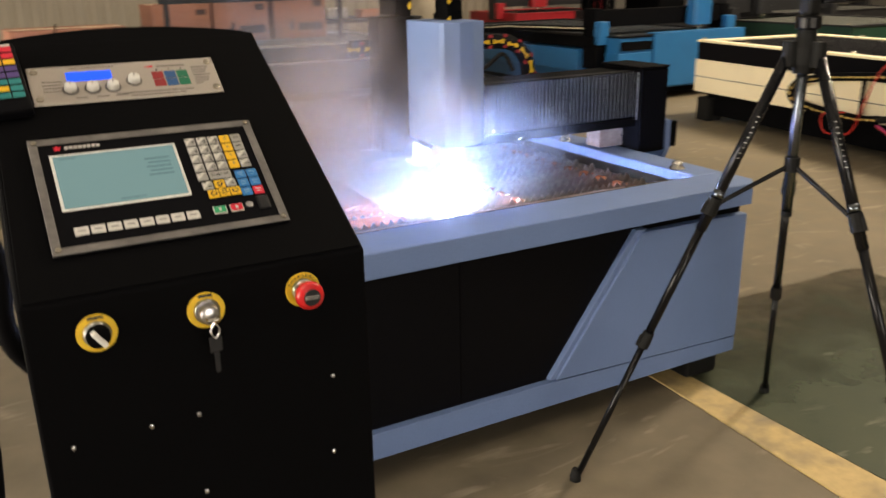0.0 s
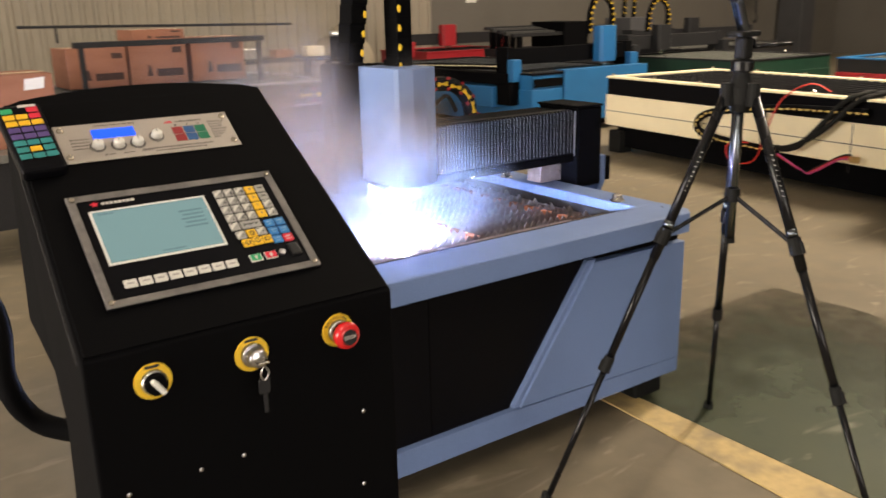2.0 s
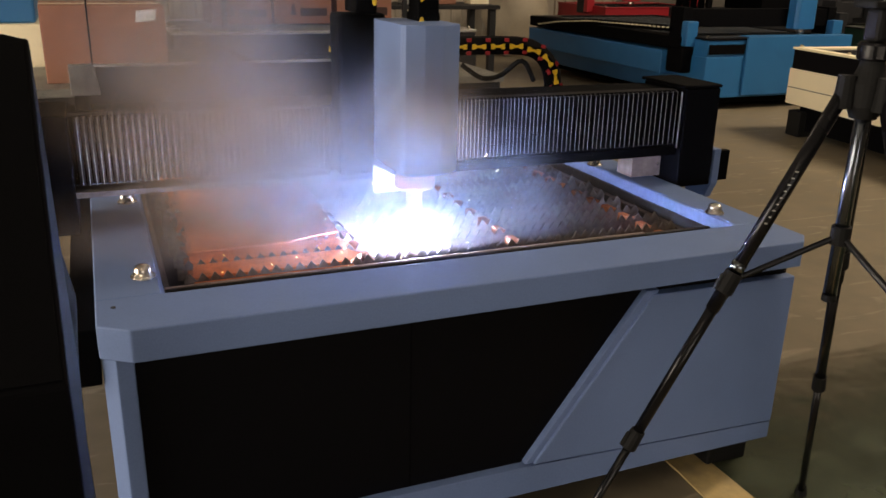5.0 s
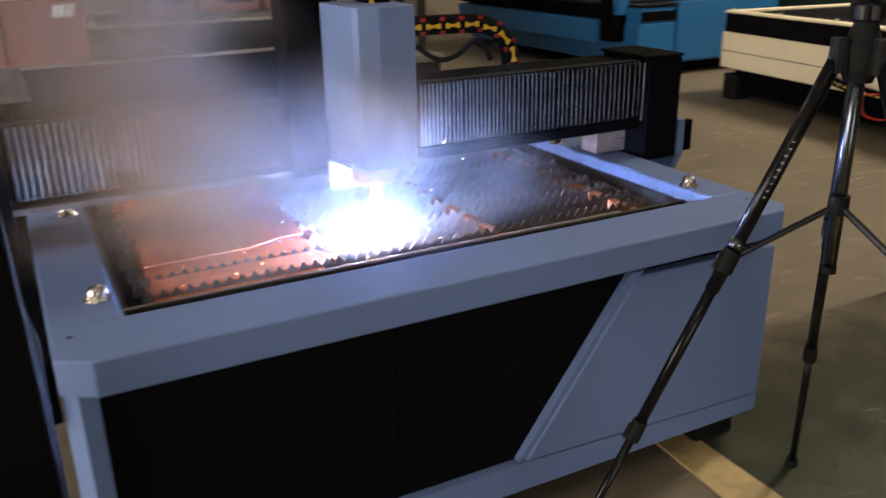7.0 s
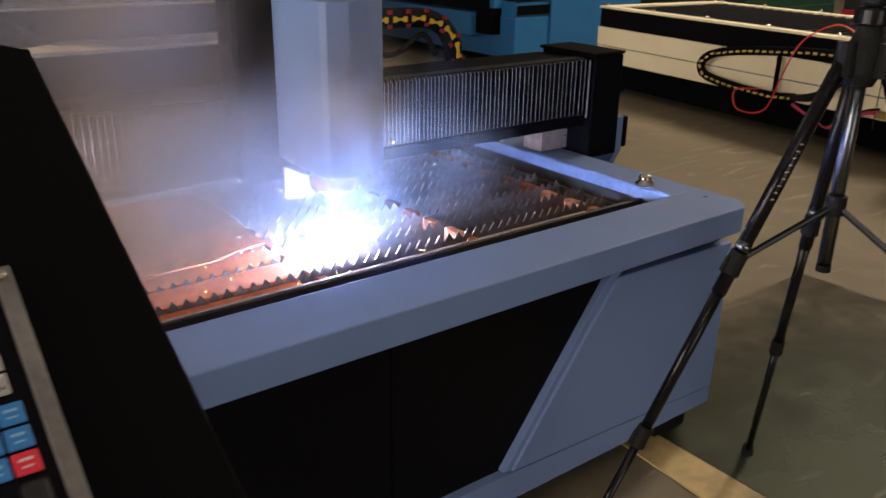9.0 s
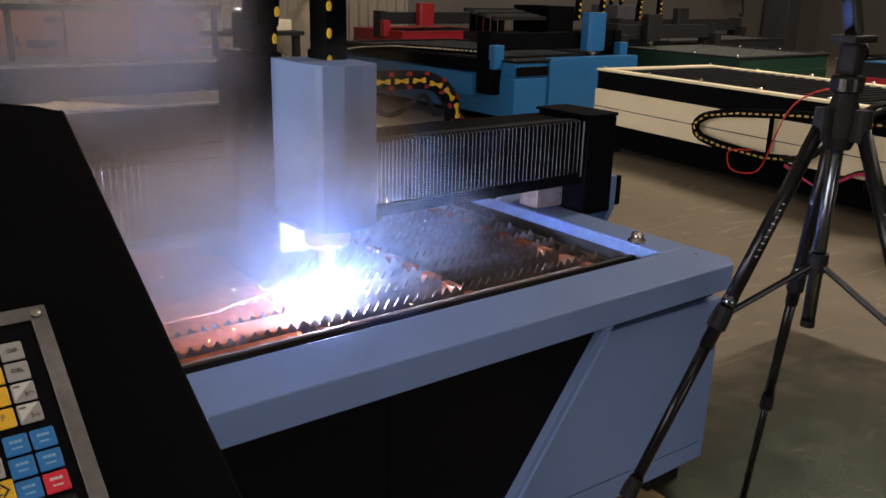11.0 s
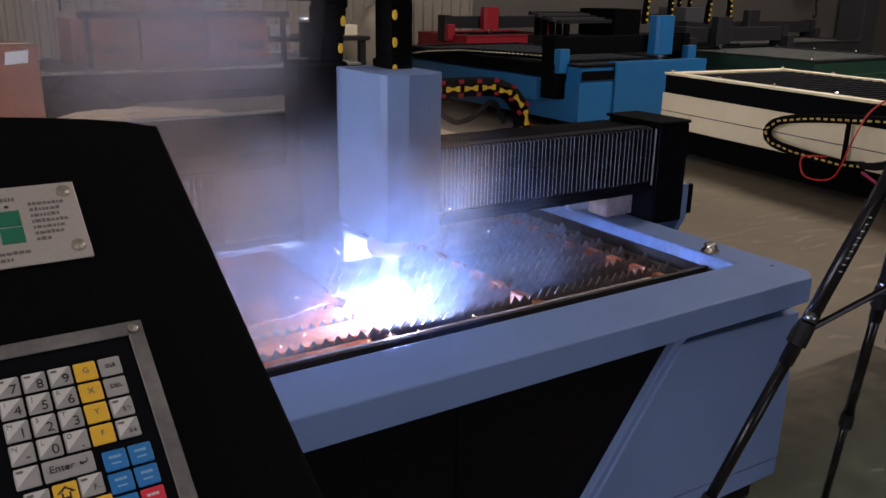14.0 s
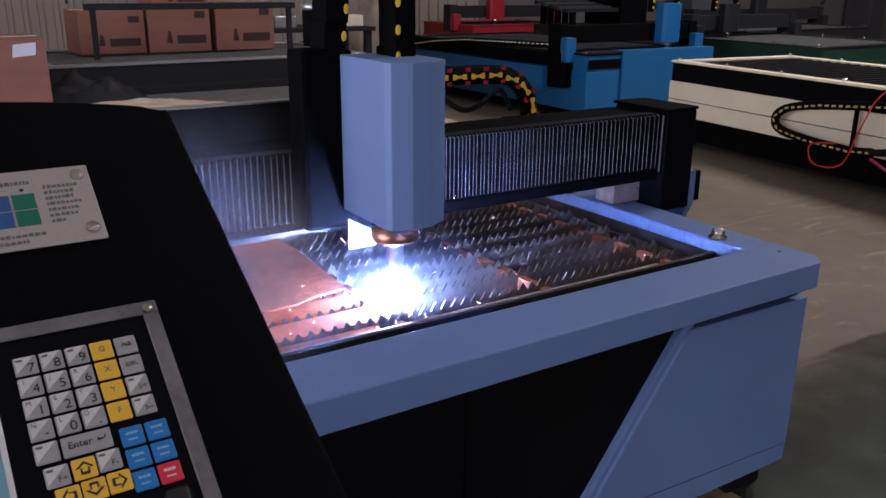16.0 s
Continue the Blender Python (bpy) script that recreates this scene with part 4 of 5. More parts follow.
    # front: rotary switch, key switch, emergency stop, rivets
    def ring(name, x, zz, label):
        f = part(name, lathe([(0.0262, 0), (0.0262, 0.002), (0.0254, 0.0025)], 32), YELLOW, c, label)
        f.matrix_basis = pose(x - (CX0 + CX1) / 2, 0, zz, 90, 0, 0)
        part("bezel", lathe([(0.0175, 0.0026), (0.018, 0.008), (0.0155, 0.011)], 28), STEEL, f, "chrome bezel", True)
        return f

    e = ring("emergency_stop", 0.4305, 1.052, "red emergency stop with yellow ring")
    part("stop_stem", lathe([(0.014, 0.011), (0.014, 0.02)], 20), BLACK, e)
    part("stop_button", lathe([(0.0155, 0.0201), (0.0205, 0.024), (0.0215, 0.03), (0.0195, 0.036), (0.012, 0.0395), (0.003, 0.0405)], 32), RED, e, "red mushroom button", True)
    part("stop_disc", lathe([(0.0125, 0.0402), (0.0125, 0.0412)], 24), CHARCOAL, e)
    words("STOP", 0.0085, PALE_KEY, e, pose(0, 0, 0.0414))
    for i, ch in enumerate("EMERGENCY"):
        an = 152 - 15.5 * i
        words(ch, 0.0066, INK, e, pose(0.0218 * math.cos(radians(an)), 0.0218 * math.sin(radians(an)), 0.0029, 0, 0, an - 90))
    k = ring("rotary_switch", 0.146, 1.0485, "black rotary switch with yellow ring")
    part("switch_cap", lathe([(0.0155, 0.011), (0.015, 0.02), (0.013, 0.021)], 24), BLACK, k)
    part("switch_grip", box(-0.0035, 0.0035, -0.0135, 0.0135, 0.0211, 0.03, 0.002), WHITE, k, "white pointer grip").rotation_euler.z = radians(35)
    part("ring_text", box(-0.010, 0.010, 0.0195, 0.0235, 0.0026, 0.0029), INK, k)
    k = ring("key_switch", 0.289, 1.05, "key switch with key and yellow ring")
    part("lock_barrel", lathe([(0.014, 0.011), (0.0135, 0.026), (0.011, 0.028)], 24), STEEL, k, "", True)
    part("key_head", box(-0.009, 0.009, -0.002, 0.002, 0.028, 0.045, 0.0015), ZINC, k)
    part("key_ring", tube([(0.0, -0.004, 0.043), (0.006, -0.014, 0.044), (0.0, -0.026, 0.043), (-0.006, -0.016, 0.043), (0.0, -0.004, 0.043)], 0.0011, 6), STEEL, k)
    part("spare_key", box(-0.0085, 0.0085, -0.048, -0.026, 0.038, 0.0405, 0.001), CHARCOAL, k)
    part("spare_key_blade", box(-0.003, 0.003, -0.078, -0.0485, 0.0385, 0.0402), CHARCOAL, k)
    part("ring_text", box(-0.010, 0.010, 0.0195, 0.0235, 0.0026, 0.0029), INK, k)
    riv = None
    for x, zz in ((0.263, 0.894), (0.469, 0.9015), (0.1975, 0.8935), (0.095, 0.8915), (0.463, 0.7705), (0.261, 0.766)):
        if riv is None:
            riv = part("rivet", lathe([(0.0035, 0), (0.0032, 0.0012), (0.0012, 0.002)], 10), STEEL, c, "small steel rivet")
            riv.matrix_basis = pose(x - (CX0 + CX1) / 2, 0, zz, 90, 0, 0)
        else:
            like(riv, x - (CX0 + CX1) / 2, 0, zz, 90, 0, 0)
    # side seam
    part("side_seam", prism([(0.004, CZ - 0.004), (0.41, CZ + 0.289), (0.412, CZ + 0.284), (0.008, CZ - 0.008)], "x", -w - 0.0015, -w - 0.0001), CHARCOAL, c).rotation_euler.z = radians(-2.6)
    return c


console()


def remote():
    """Wireless handset lying on the console's sloping face."""
    s = radians(SLOPE)
    r = thing("remote_control", 0, 0, 0, "black wireless handset with coloured keys resting on the console", "remote control")
    r.matrix_world = pose(0.098, CY, CZ, SLOPE, 0, 0) @ pose(-0.003, 0.407, 0.0035, 0, 0, 3)
    part("case", box(-0.033, 0.033, -0.075, 0.073, 0, 0.022, 0.006), BLACK_GLOSS, r)
    rows = [(GREEN_KEY, None, RED_KEY), (YELLOW_KEY, YELLOW_KEY, RED_KEY), (YELLOW_KEY, YELLOW_KEY, YELLOW_KEY), (PURPLE_KEY,) * 3, (PURPLE_KEY,) * 3, (TEAL_KEY,) * 3, (TEAL_KEY, YELLOW_KEY, TEAL_KEY), (TEAL_KEY,) * 3]
    for i, line in enumerate(rows):
        for j, m_ in enumerate(line):
            if m_:
                part("key", box(-0.027 + 0.0185 * j, -0.0105 + 0.0185 * j, 0.051 - 0.0145 * i, 0.062 - 0.0145 * i, 0.0222, 0.0238, 0.0006, seg=1), m_, r)
    part("name_bar", box(0.0, 0.026, 0.064, 0.069, 0.0222, 0.0226), PALE_KEY, r)


remote()

# ---- tripod ----


def tripod():
    """Stands on the floor; later it is carried off."""
    cx, cy = 2.02, 1.60
    t = thing("camera_tripod", cx, cy, 0, "black photo tripod with chrome column, legs spread on the floor", "tripod")
    for fx, fy in ((1.477, 1.824), (2.423, 1.92), (1.99, 1.0)):
        d = Vector((fx - cx, fy - cy, 0))
        u = d.normalized()
        foot, hip = Vector((d.x, d.y, 0.0)), u * 0.045 + Vector((0, 0, 1.27))
        at = lambda s: foot + (hip - foot) * s
        leg = part("leg", rod(at(0.62), at(0.99), 0.0155), LEG_TUBE, t, "black upper leg tube", True)
        part("middle_tube", rod(at(0.34), at(0.66), 0.0125), LEG_TUBE, leg, "", True)
        part("lower_tube", rod(at(0.02), at(0.38), 0.0098), LEG_TUBE, leg, "", True)
        for s, r in ((0.36, 0.018), (0.672, 0.021)):
            part("clamp", rod(at(s - 0.018), at(s + 0.018), r, r * 0.92, 12), RUBBER, leg, "plastic leg clamp")
            part("lever", rod(at(s - 0.012) + u * r, at(s + 0.014) + u * r * 1.1, 0.007, 0.005, 8), RUBBER, leg)
        part("bright_band", rod(at(0.691), at(0.708), 0.0165), COLUMN_TUBE, leg, "", True)
        part("foot", lathe([(0.017, 0), (0.018, 0.01), (0.014, 0.03), (0.011, 0.04)], 14), RUBBER, leg, "rubber foot").location = foot
        part("hinge", rod(hip - Vector((0, 0, 0.035)), hip + Vector((0, 0, 0.03)), 0.021, 0.018, 12), RUBBER, leg)
        part("brace", rod((0, 0, 0.965), at(0.672), 0.007, None, 8), LEG_TUBE, t, "thin spreader strut")
        for i in range(9 if fx < 2 else 0):
            s = 0.78 + 0.011 * i
            part("mark_bar", box(-0.0011, 0.0011, -0.0032, 0.0032, -0.0003, 0.0003), GREY_KEY, leg).matrix_basis = Matrix.Translation(at(s) + Vector((-0.62, -0.78, 0.1)).normalized() * 0.0163) @ Vector((-0.62, -0.78, 0.1)).to_track_quat("Z", "X").to_matrix().to_4x4()
    part("column", rod((0, 0, 0.83), (0, 0, 1.34), 0.0145), COLUMN_TUBE, t, "chrome centre column", True)
    part("column_cap", rod((0, 0, 0.815), (0, 0, 0.83), 0.0155), RUBBER, t)
    part("collar", rod((0, 0, 0.945), (0, 0, 0.985), 0.021, None, 14), RUBBER, t, "strut collar")
    part("hub", lathe([(0.026, 1.215), (0.036, 1.24), (0.038, 1.285), (0.027, 1.31), (0.022, 1.33)], 24), RUBBER, t, "black hub casting")
    part("lock_ring", lathe([(0.03, 1.3305), (0.033, 1.335), (0.033, 1.36), (0.03, 1.365)], 30), LEG_TUBE, t)
    h = part("pan_head", box(-0.022, 0.022, -0.02, 0.02, 1.3655, 1.43, 0.009), RUBBER, t, "plastic pan head")
    part("tilt_knob", rod((0.03, 0, 1.41), (0.07, 0.02, 1.42), 0.017, 0.013, 14), RUBBER, h)
    part("tilt_plate", box(-0.05, 0.04, -0.028, 0.028, 1.4305, 1.445, 0.004), RUBBER, h)
    part("handle", rod((0.03, -0.01, 1.40), (0.13, -0.07, 1.405), 0.006, None, 10), LEG_TUBE, h, "thin dark pan handle", True)
    cl = part("phone_clamp", box(-0.012, 0.012, -0.017, 0.017, 0, 0.10, 0.006), COLUMN_TUBE, h, "metal phone clamp")
    cl.matrix_basis = pose(-0.005, 0, 1.443, 8, -24, -20)
    part("clamp_jaw", box(-0.02, 0.025, -0.008, 0.008, 0.1, 0.112, 0.003), RUBBER, cl)
    part("clamp_screw", rod((0, 0, 0.112), (0, 0, 0.135), 0.005), BRASS, cl)
    return t


stand = tripod()

# ---- other machines in the hall ----


def cnc_bed(label, x, y, rz, wid, length, body, rim, band, bed, top=0.78, low=0.2, group="machines in the hall", inset=0.12):
    """A flatbed machine: origin at a near corner, wid along x, length along y."""
    t = thing("flatbed_machine", x, y, 0, label, "cnc machine", group, rz)
    b = 0.1
    part("body", box(0.0, wid, 0, length, low, top - 0.19, 0.006), body, t)
    part("band", box(0.012, wid - 0.012, 0.012, length - 0.012, top - 0.19, top - 0.02), band, t)
    # block coloured black to paint in the shade under the machine
    part("base", box(inset, wid - inset, inset, length - inset, 0.06, low), BLACK, t)
    for x0, x1, y0, y1 in ((0, wid, 0, b), (0, wid, length - b, length), (0, b, b, length - b), (wid - b, wid, b, length - b)):
        part("rim", box(x0, x1, y0, y1, top - 0.02, top, 0.003), rim, t)
    part("bed", box(b, wid - b, b, length - b, top - 0.04, top - 0.03), bed, t)
    for i in range(int((length - 0.3) / 0.11)):
        part("bed_slat", box(b + 0.02, wid - b - 0.02, b + 0.06 + 0.11 * i, b + 0.075 + 0.11 * i, top - 0.0295, top - 0.008), bed, t)
    bolt = None
    for j in range(int(length / 0.62) + 1):
        for xx in (b / 2, wid - b / 2):
            yy = 0.08 + j * 0.62
            if bolt is None:
                bolt = part("bolt", lathe([(0.016, 0), (0.017, 0.02), (0.008, 0.026)], 8), ZINC, t, "bright dome bolt")
                bolt.location = (xx, yy, top)
            elif yy < length:
                like(bolt, xx, yy, top)
    for xx in (0.12, wid - 0.12):
        for yy in (0.12, length - 0.12):
            part("foot", box(xx - 0.09, xx + 0.09, yy - 0.09, yy + 0.09, 0.0, 0.06 if low < 0.15 else low - 0.06, 0.008), RUBBER, t)
    return t


def bed_gantry(t, wid, y, top, cover, beam=None, cover_x=0.5, cover_h=0.4, foot=None, chain=True):
    """Gantry and torch cover on a flatbed machine, as parts of it."""
    beam = beam or CHARCOAL
    part("gantry_beam", box(-0.06, wid + 0.06, y, y + 0.16, top + 0.09, top + 0.28, 0.006), beam, t, "black gantry beam")
    for xx in (-0.1, wid - 0.02):
        part("gantry_leg", box(xx, xx + 0.12, y - 0.02, y + 0.2, top - 0.12, top + 0.3, 0.008), foot or beam, t)
        part("gantry_cap", box(xx - 0.01, xx + 0.13, y - 0.13, y - 0.025, top - 0.1, top + 0.16, 0.01), cover, t)
    cv = part("torch_cover", prism([(cover_x - 0.15, y - 0.02), (cover_x - 0.15, y - 0.13), (cover_x - 0.11, y - 0.16), (cover_x + 0.11, y - 0.16), (cover_x + 0.15, y - 0.13), (cover_x + 0.15, y - 0.02)], "z", top + 0.07, top + 0.07 + cover_h, 0.004), cover, t, "coloured torch cover")
    part("torch", lathe([(0.02, 0), (0.03, 0.02), (0.05, 0.03), (0.05, 0.06)], 12), ZINC, t).location = (cover_x, y - 0.08, top + 0.005)
    if chain:
        z = top + 0.07 + cover_h
        pts = [(cover_x + 0.13, y - 0.06, z), (cover_x + 0.14, y - 0.05, z + 0.18), (cover_x + 0.1, y - 0.03, z + 0.3), (cover_x, y, z + 0.36), (cover_x - 0.1, y + 0.03, z + 0.3), (cover_x - 0.14, y + 0.06, z + 0.16), (cover_x - 0.14, y + 0.08, z - 0.1)]
        ch = part("cable_chain", tube(pts, 0.036, 6), BLACK, t, "black cable chain arch")
        pin = None
        for p, d in path_points(pts, 0.07):
            q = p + Vector((0, -0.036, 0))
            if pin is None:
                pin = part("link_pin", box(-0.012, 0.012, -0.006, 0.004, -0.012, 0.012), YELLOW, ch)
                pin.location = q
            else:
                like(pin, *q)


def blue_machine():
    t = cnc_bed("bright blue flatbed machine with black gantry and grey bed", 6.55, 7.6, 0, 1.95, 3.6, MACHINE_BLUE, BLACK_GLOSS, MACHINE_BLUE, BED_DARK, 0.76, 0.14)
    part("front_cover", box(0.5, 1.97, -0.03, -0.002, 0.16, 0.772, 0.006), MACHINE_BLUE, t, "blue front cover")
    part("front_cover_top", box(0.5, 1.97, -0.03, 0.12, 0.7725, 0.782, 0.003), MACHINE_BLUE, t)
    part("side_shelf", box(-0.2, -0.002, 0.5, 3.6, 0.35, 0.6, 0.01), MACHINE_BLUE, t)
    part("side_rail", box(-0.14, -0.002, 0.3, 3.7, 0.62, 0.755, 0.01), BLACK, t, "black side rail")
    bed_gantry(t, 1.95, 0.35, 0.76, MACHINE_BLUE, BLACK, 1.48, 0.44)
    part("drop_box", box(-0.14, 0.08, 0.24, 0.5, 0.38, 0.66, 0.02), BLACK, t, "black drive box below the gantry")
    part("front_recess", box(0.02, 0.49, -0.006, -0.0005, 0.6, 0.7), BLACK, t)
    line = [(-0.12, 0.5, 0.83), (-0.2, 1.1, 0.82), (-0.26, 1.9, 0.8), (-0.28, 2.6, 0.74), (-0.26, 3.2, 0.66)]
    ch = part("cable_chain", tube(line, 0.035, 6), BLACK, t)
    for p, d in path_points(line, 0.07):
        part("chain_link", box(-0.004, 0.004, -0.02, 0.02, -0.007, 0.007), CREAM, ch).location = p + Vector((-0.035, 0, 0.01))


def cream_machine():
    t = cnc_bed("cream and black flatbed machine with bolted rim and side cable chain", 6.08, 2.6, -7.0, 1.55, 3.85, CREAM, CREAM, BLACK_GLOSS, CHARCOAL, 0.8, 0.29, inset=0.1)
    part("panel_seam", box(-0.004, 0.0, 0, 3.85, 0.44, 0.446), CHARCOAL, t)
    part("panel_seam", box(-0.004, 0.0, 0.9, 0.906, 0.22, 0.6), CHARCOAL, t)
    # cable chain bent back along the side
    line = [(-0.06, 0.75, 0.70), (-0.08, 1.4, 0.68), (-0.09, 2.0, 0.62), (-0.1, 2.3, 0.56), (-0.1, 2.42, 0.47), (-0.1, 2.36, 0.38), (-0.1, 2.1, 0.34), (-0.09, 1.7, 0.32), (-0.09, 1.5, 0.34)]
    ch = part("cable_chain", tube(line, 0.035, 8), BLACK, t, "black cable chain with yellow links")
    link_ = None
    for p, d in path_points(line, 0.062):
        q = p + Vector((-0.034, 0, 0.0))
        if link_ is None:
            link_ = part("chain_link", box(-0.004, 0.004, -0.017, 0.017, -0.0075, 0.0075, 0.002), DULL_YELLOW, ch, "yellow chain link")
            o = link_
        else:
            o = like(link_, 0, 0, 0)
        o.matrix_basis = Matrix.Translation(q) @ pose(0, 0, 0, math.degrees(math.atan2(d.z, d.y)), 0, 0)
    part("chain_hanger", box(-0.08, -0.06, 1.68, 1.71, 0.3, 0.63), BLACK, t)
    for k in range(2):
        part("hose", tube([(-0.1, 1.55 - 0.03 * k, 0.34), (-0.14, 1.3, 0.38 + 0.02 * k), (-0.13, 1.12 - 0.06 * k, 0.55), (-0.05, 0.95 - 0.1 * k, 0.78), (0.15, 0.85 - 0.1 * k, 0.84)], 0.022, 8), RUBBER, t, "black corrugated hose")
    part("wire", tube([(0.1, 1.2, 0.82), (0.0, 1.32, 0.88), (-0.1, 1.5, 0.75), (-0.16, 1.58, 0.5), (-0.15, 1.7, 0.22), (-0.15, 1.95, 0.18), (-0.15, 2.0, 0.32), (-0.12, 1.8, 0.36)], 0.006, 6), WIRE_RED, t, "thin red wire")
    for k, m_ in enumerate((WIRE_PINK, WIRE_RED, RUBBER)):
        part("wire", tube([(-0.1, 1.5, 0.3 - 0.01 * k), (-0.14, 1.2, 0.2), (-0.14, 1.1, 0.22 + 0.01 * k), (-0.13, 0.9, 0.34 + 0.01 * k), (-0.13, 0.8, 0.35 + 0.02 * k)], 0.009, 6), m_, t)
    part("plug", box(-0.15, -0.11, 0.73, 0.81, 0.33, 0.38, 0.01), BRASS, t)
    part("gantry_leg", box(-0.22, -0.02, 0.05, 0.45, 0.42, 0.98, 0.01), BLACK, t, "black gantry leg")
    part("gantry_cover", prism([(0.05, 0.68), (0.36, 0.68), (0.36, 0.93), (0.2, 0.95), (0.1, 0.9)], "x", -0.35, -0.225, 0.006), CREAM, t, "cream gantry end cover")
    part("gantry_beam", box(-0.1, 1.65, 0.1, 0.3, 0.9, 1.1, 0.008), BLACK, t)


blue_machine()
cream_machine()
m = cnc_bed("red flatbed machine with dark bed behind the blue one", 8.1, 12.0, 0, 2.0, 1.5, MACHINE_RED, MACHINE_RED, MACHINE_RED, CHARCOAL, 0.82, 0.14)
bed_gantry(m, 2.0, 0.5, 0.82, MACHINE_RED, CHARCOAL, 0.75, 0.36, None, False)
m = cnc_bed("dark flatbed machine with green body", 9.35, 6.7, 0, 2.0, 2.2, MACHINE_GREEN, CHARCOAL, MACHINE_GREEN, GREY_SHEET, 0.8, 0.14)
bed_gantry(m, 2.0, 1.9, 0.8, CHARCOAL, CHARCOAL, 0.55, 0.36)
m = cnc_bed("black and dark grey flatbed machine far in the hall", 11.2, 9.2, 0, 3.2, 2.4, CHARCOAL, CHARCOAL, CHARCOAL, GREY_SHEET, 0.8, 0.14)
bed_gantry(m, 3.2, 1.0, 0.8, CHARCOAL, CHARCOAL, 1.4, 0.4, None, False)
m = cnc_bed("bright blue flatbed machine with red rail far in the hall", 10.6, 3.2, 0, 2.0, 3.0, MACHINE_RED, MACHINE_BLUE, CHARCOAL, GREY_SHEET, 0.8, 0.14)
bed_gantry(m, 2.0, 1.9, 0.8, MACHINE_BLUE, CHARCOAL, 0.9, 0.36)

# ---- benches and cartons behind the table ----


def carton(x, y, z, w, d, h, rz, label, marks=True):
    c = thing("carton", x, y, z, label, "carton", "stacked cartons", rz)
    part("box", box(-w / 2, w / 2, -d / 2, d / 2, 0, h, 0.006), CARTON, c)
    part("tape", box(-w / 2 - 0.001, w / 2 + 0.001, -0.03, 0.03, h, h + 0.001), CREAM, c)
    if marks:
        part("print", box(-w * 0.05, w * 0.42, -d / 2 - 0.001, -d / 2, h * 0.18, h * 0.36), CARTON_INK, c, "dark printed bar")
        part("print", prism([(-w * 0.22, h * 0.2), (-w * 0.12, h * 0.2), (-w * 0.15, h * 0.45), (-w * 0.19, h * 0.45)], "y", -d / 2 - 0.001, -d / 2), CARTON_INK, c)
        part("print", box(w * 0.25, w * 0.42, -d / 2 - 0.001, -d / 2, h * 0.72, h * 0.86), CARTON_INK, c)
    return c


def bench(x0, x1, y0, y1, top, label, surface, legs=CHARCOAL, front=None):
    t = thing("work_bench", (x0 + x1) / 2, (y0 + y1) / 2, 0, label, "bench")
    w, d = (x1 - x0) / 2, (y1 - y0) / 2
    part("bench_top", box(-w, w, -d, d, top - 0.05, top, 0.005), surface, t)
    for sx in (-1, 1):
        for sy in (-1, 1):
            part("leg", box(sx * (w - 0.08) - 0.04, sx * (w - 0.08) + 0.04, sy * (d - 0.08) - 0.04, sy * (d - 0.08) + 0.04, 0, top - 0.05), legs, t)
    if front:
        part("apron", box(-w + 0.02, w - 0.02, -d + 0.02, -d + 0.04, 0.25, top - 0.05), front, t)
    return t


bench(-0.2, 3.3, 5.8, 6.9, 0.72, "long dark steel bench with clutter", GREY_SHEET, CHARCOAL, CHARCOAL)
ct = carton(0.67, 6.3, 0.72, 0.72, 0.5, 0.46, 2, "brown carton with a white label on the bench", False)
part("label_sticker", prism([(0.18, 0.36), (0.30, 0.37), (0.31, 0.44), (0.19, 0.43)], "y", -0.252, -0.251), WHITE, ct, "white paper label")
part("staple_seam", box(-0.1, -0.09, -0.254, -0.25, 0.0, 0.5), BLACK, ct)


def heap(x, y, z, w, d, h, label, seed):
    bm = bmesh.new()
    bmesh.ops.create_grid(bm, x_segments=36, y_segments=24, size=0.5)
    for v in bm.verts:
        r = min(1.0, 2 * math.hypot(v.co.x, v.co.y))
        k = noise.fractal(Vector((v.co.x * 4 + seed, v.co.y * 6, seed)), 1.0, 2.0, 4)
        v.co = (v.co.x * w, v.co.y * d, max(0.002, h * (1 - r ** 2.2) * (0.75 + 0.6 * k)))
    c = part("cloth_heap", bm, CLOTH, None, "", True)
    c.location = (x, y, z)
    return tagged(c, label, "cloth")


heap(1.5, 6.1, 0.72, 1.25, 0.5, 0.075, "crumpled beige cloth lying on the bench", 2.0)
heap(1.3, 6.55, 0.72, 0.9, 0.5, 0.2, "dark crumpled sacking on the bench", 7.0).data.materials[0] = CHARCOAL
m = cnc_bed("pale flatbed machine stacked with cartons", 1.2, 7.6, 0, 2.7, 1.6, CHARCOAL, ALU, CHARCOAL, GREY_SHEET, 0.88, 0.14)
part("gantry_beam", box(-0.1, 2.5, 0.25, 0.36, 0.5, 0.56), CHARCOAL, m)
for i, (x, w, h) in enumerate(((1.88, 0.54, 0.36), (2.46, 0.54, 0.4), (3.06, 0.54, 0.42))):
    carton(x, 8.6, 0.885, w, 0.5, h, random.uniform(-3, 3), "brown printed carton stacked on a machine bed")
for x, w in ((2.5, 0.5),):
    carton(x, 8.68, 1.29, w, 0.5, 0.1, random.uniform(-3, 3), "flat brown carton on top of the stack")
rail = thing("loose_beam", 2.4, 8.0, 0.88, "long dark beam on posts before the cartons", "beam")
part("bar", box(-0.78, 0.98, -0.04, 0.04, 0.38, 0.43, 0.004), CHARCOAL, rail)
for x in (-0.72, 0.93):
    part("post", box(x - 0.02, x + 0.02, -0.02, 0.02, 0, 0.38), CHARCOAL, rail)
part("thin_rail", rod((-1.2, 0, 0.57), (1.3, 0, 0.53), 0.012), CHARCOAL, rail)
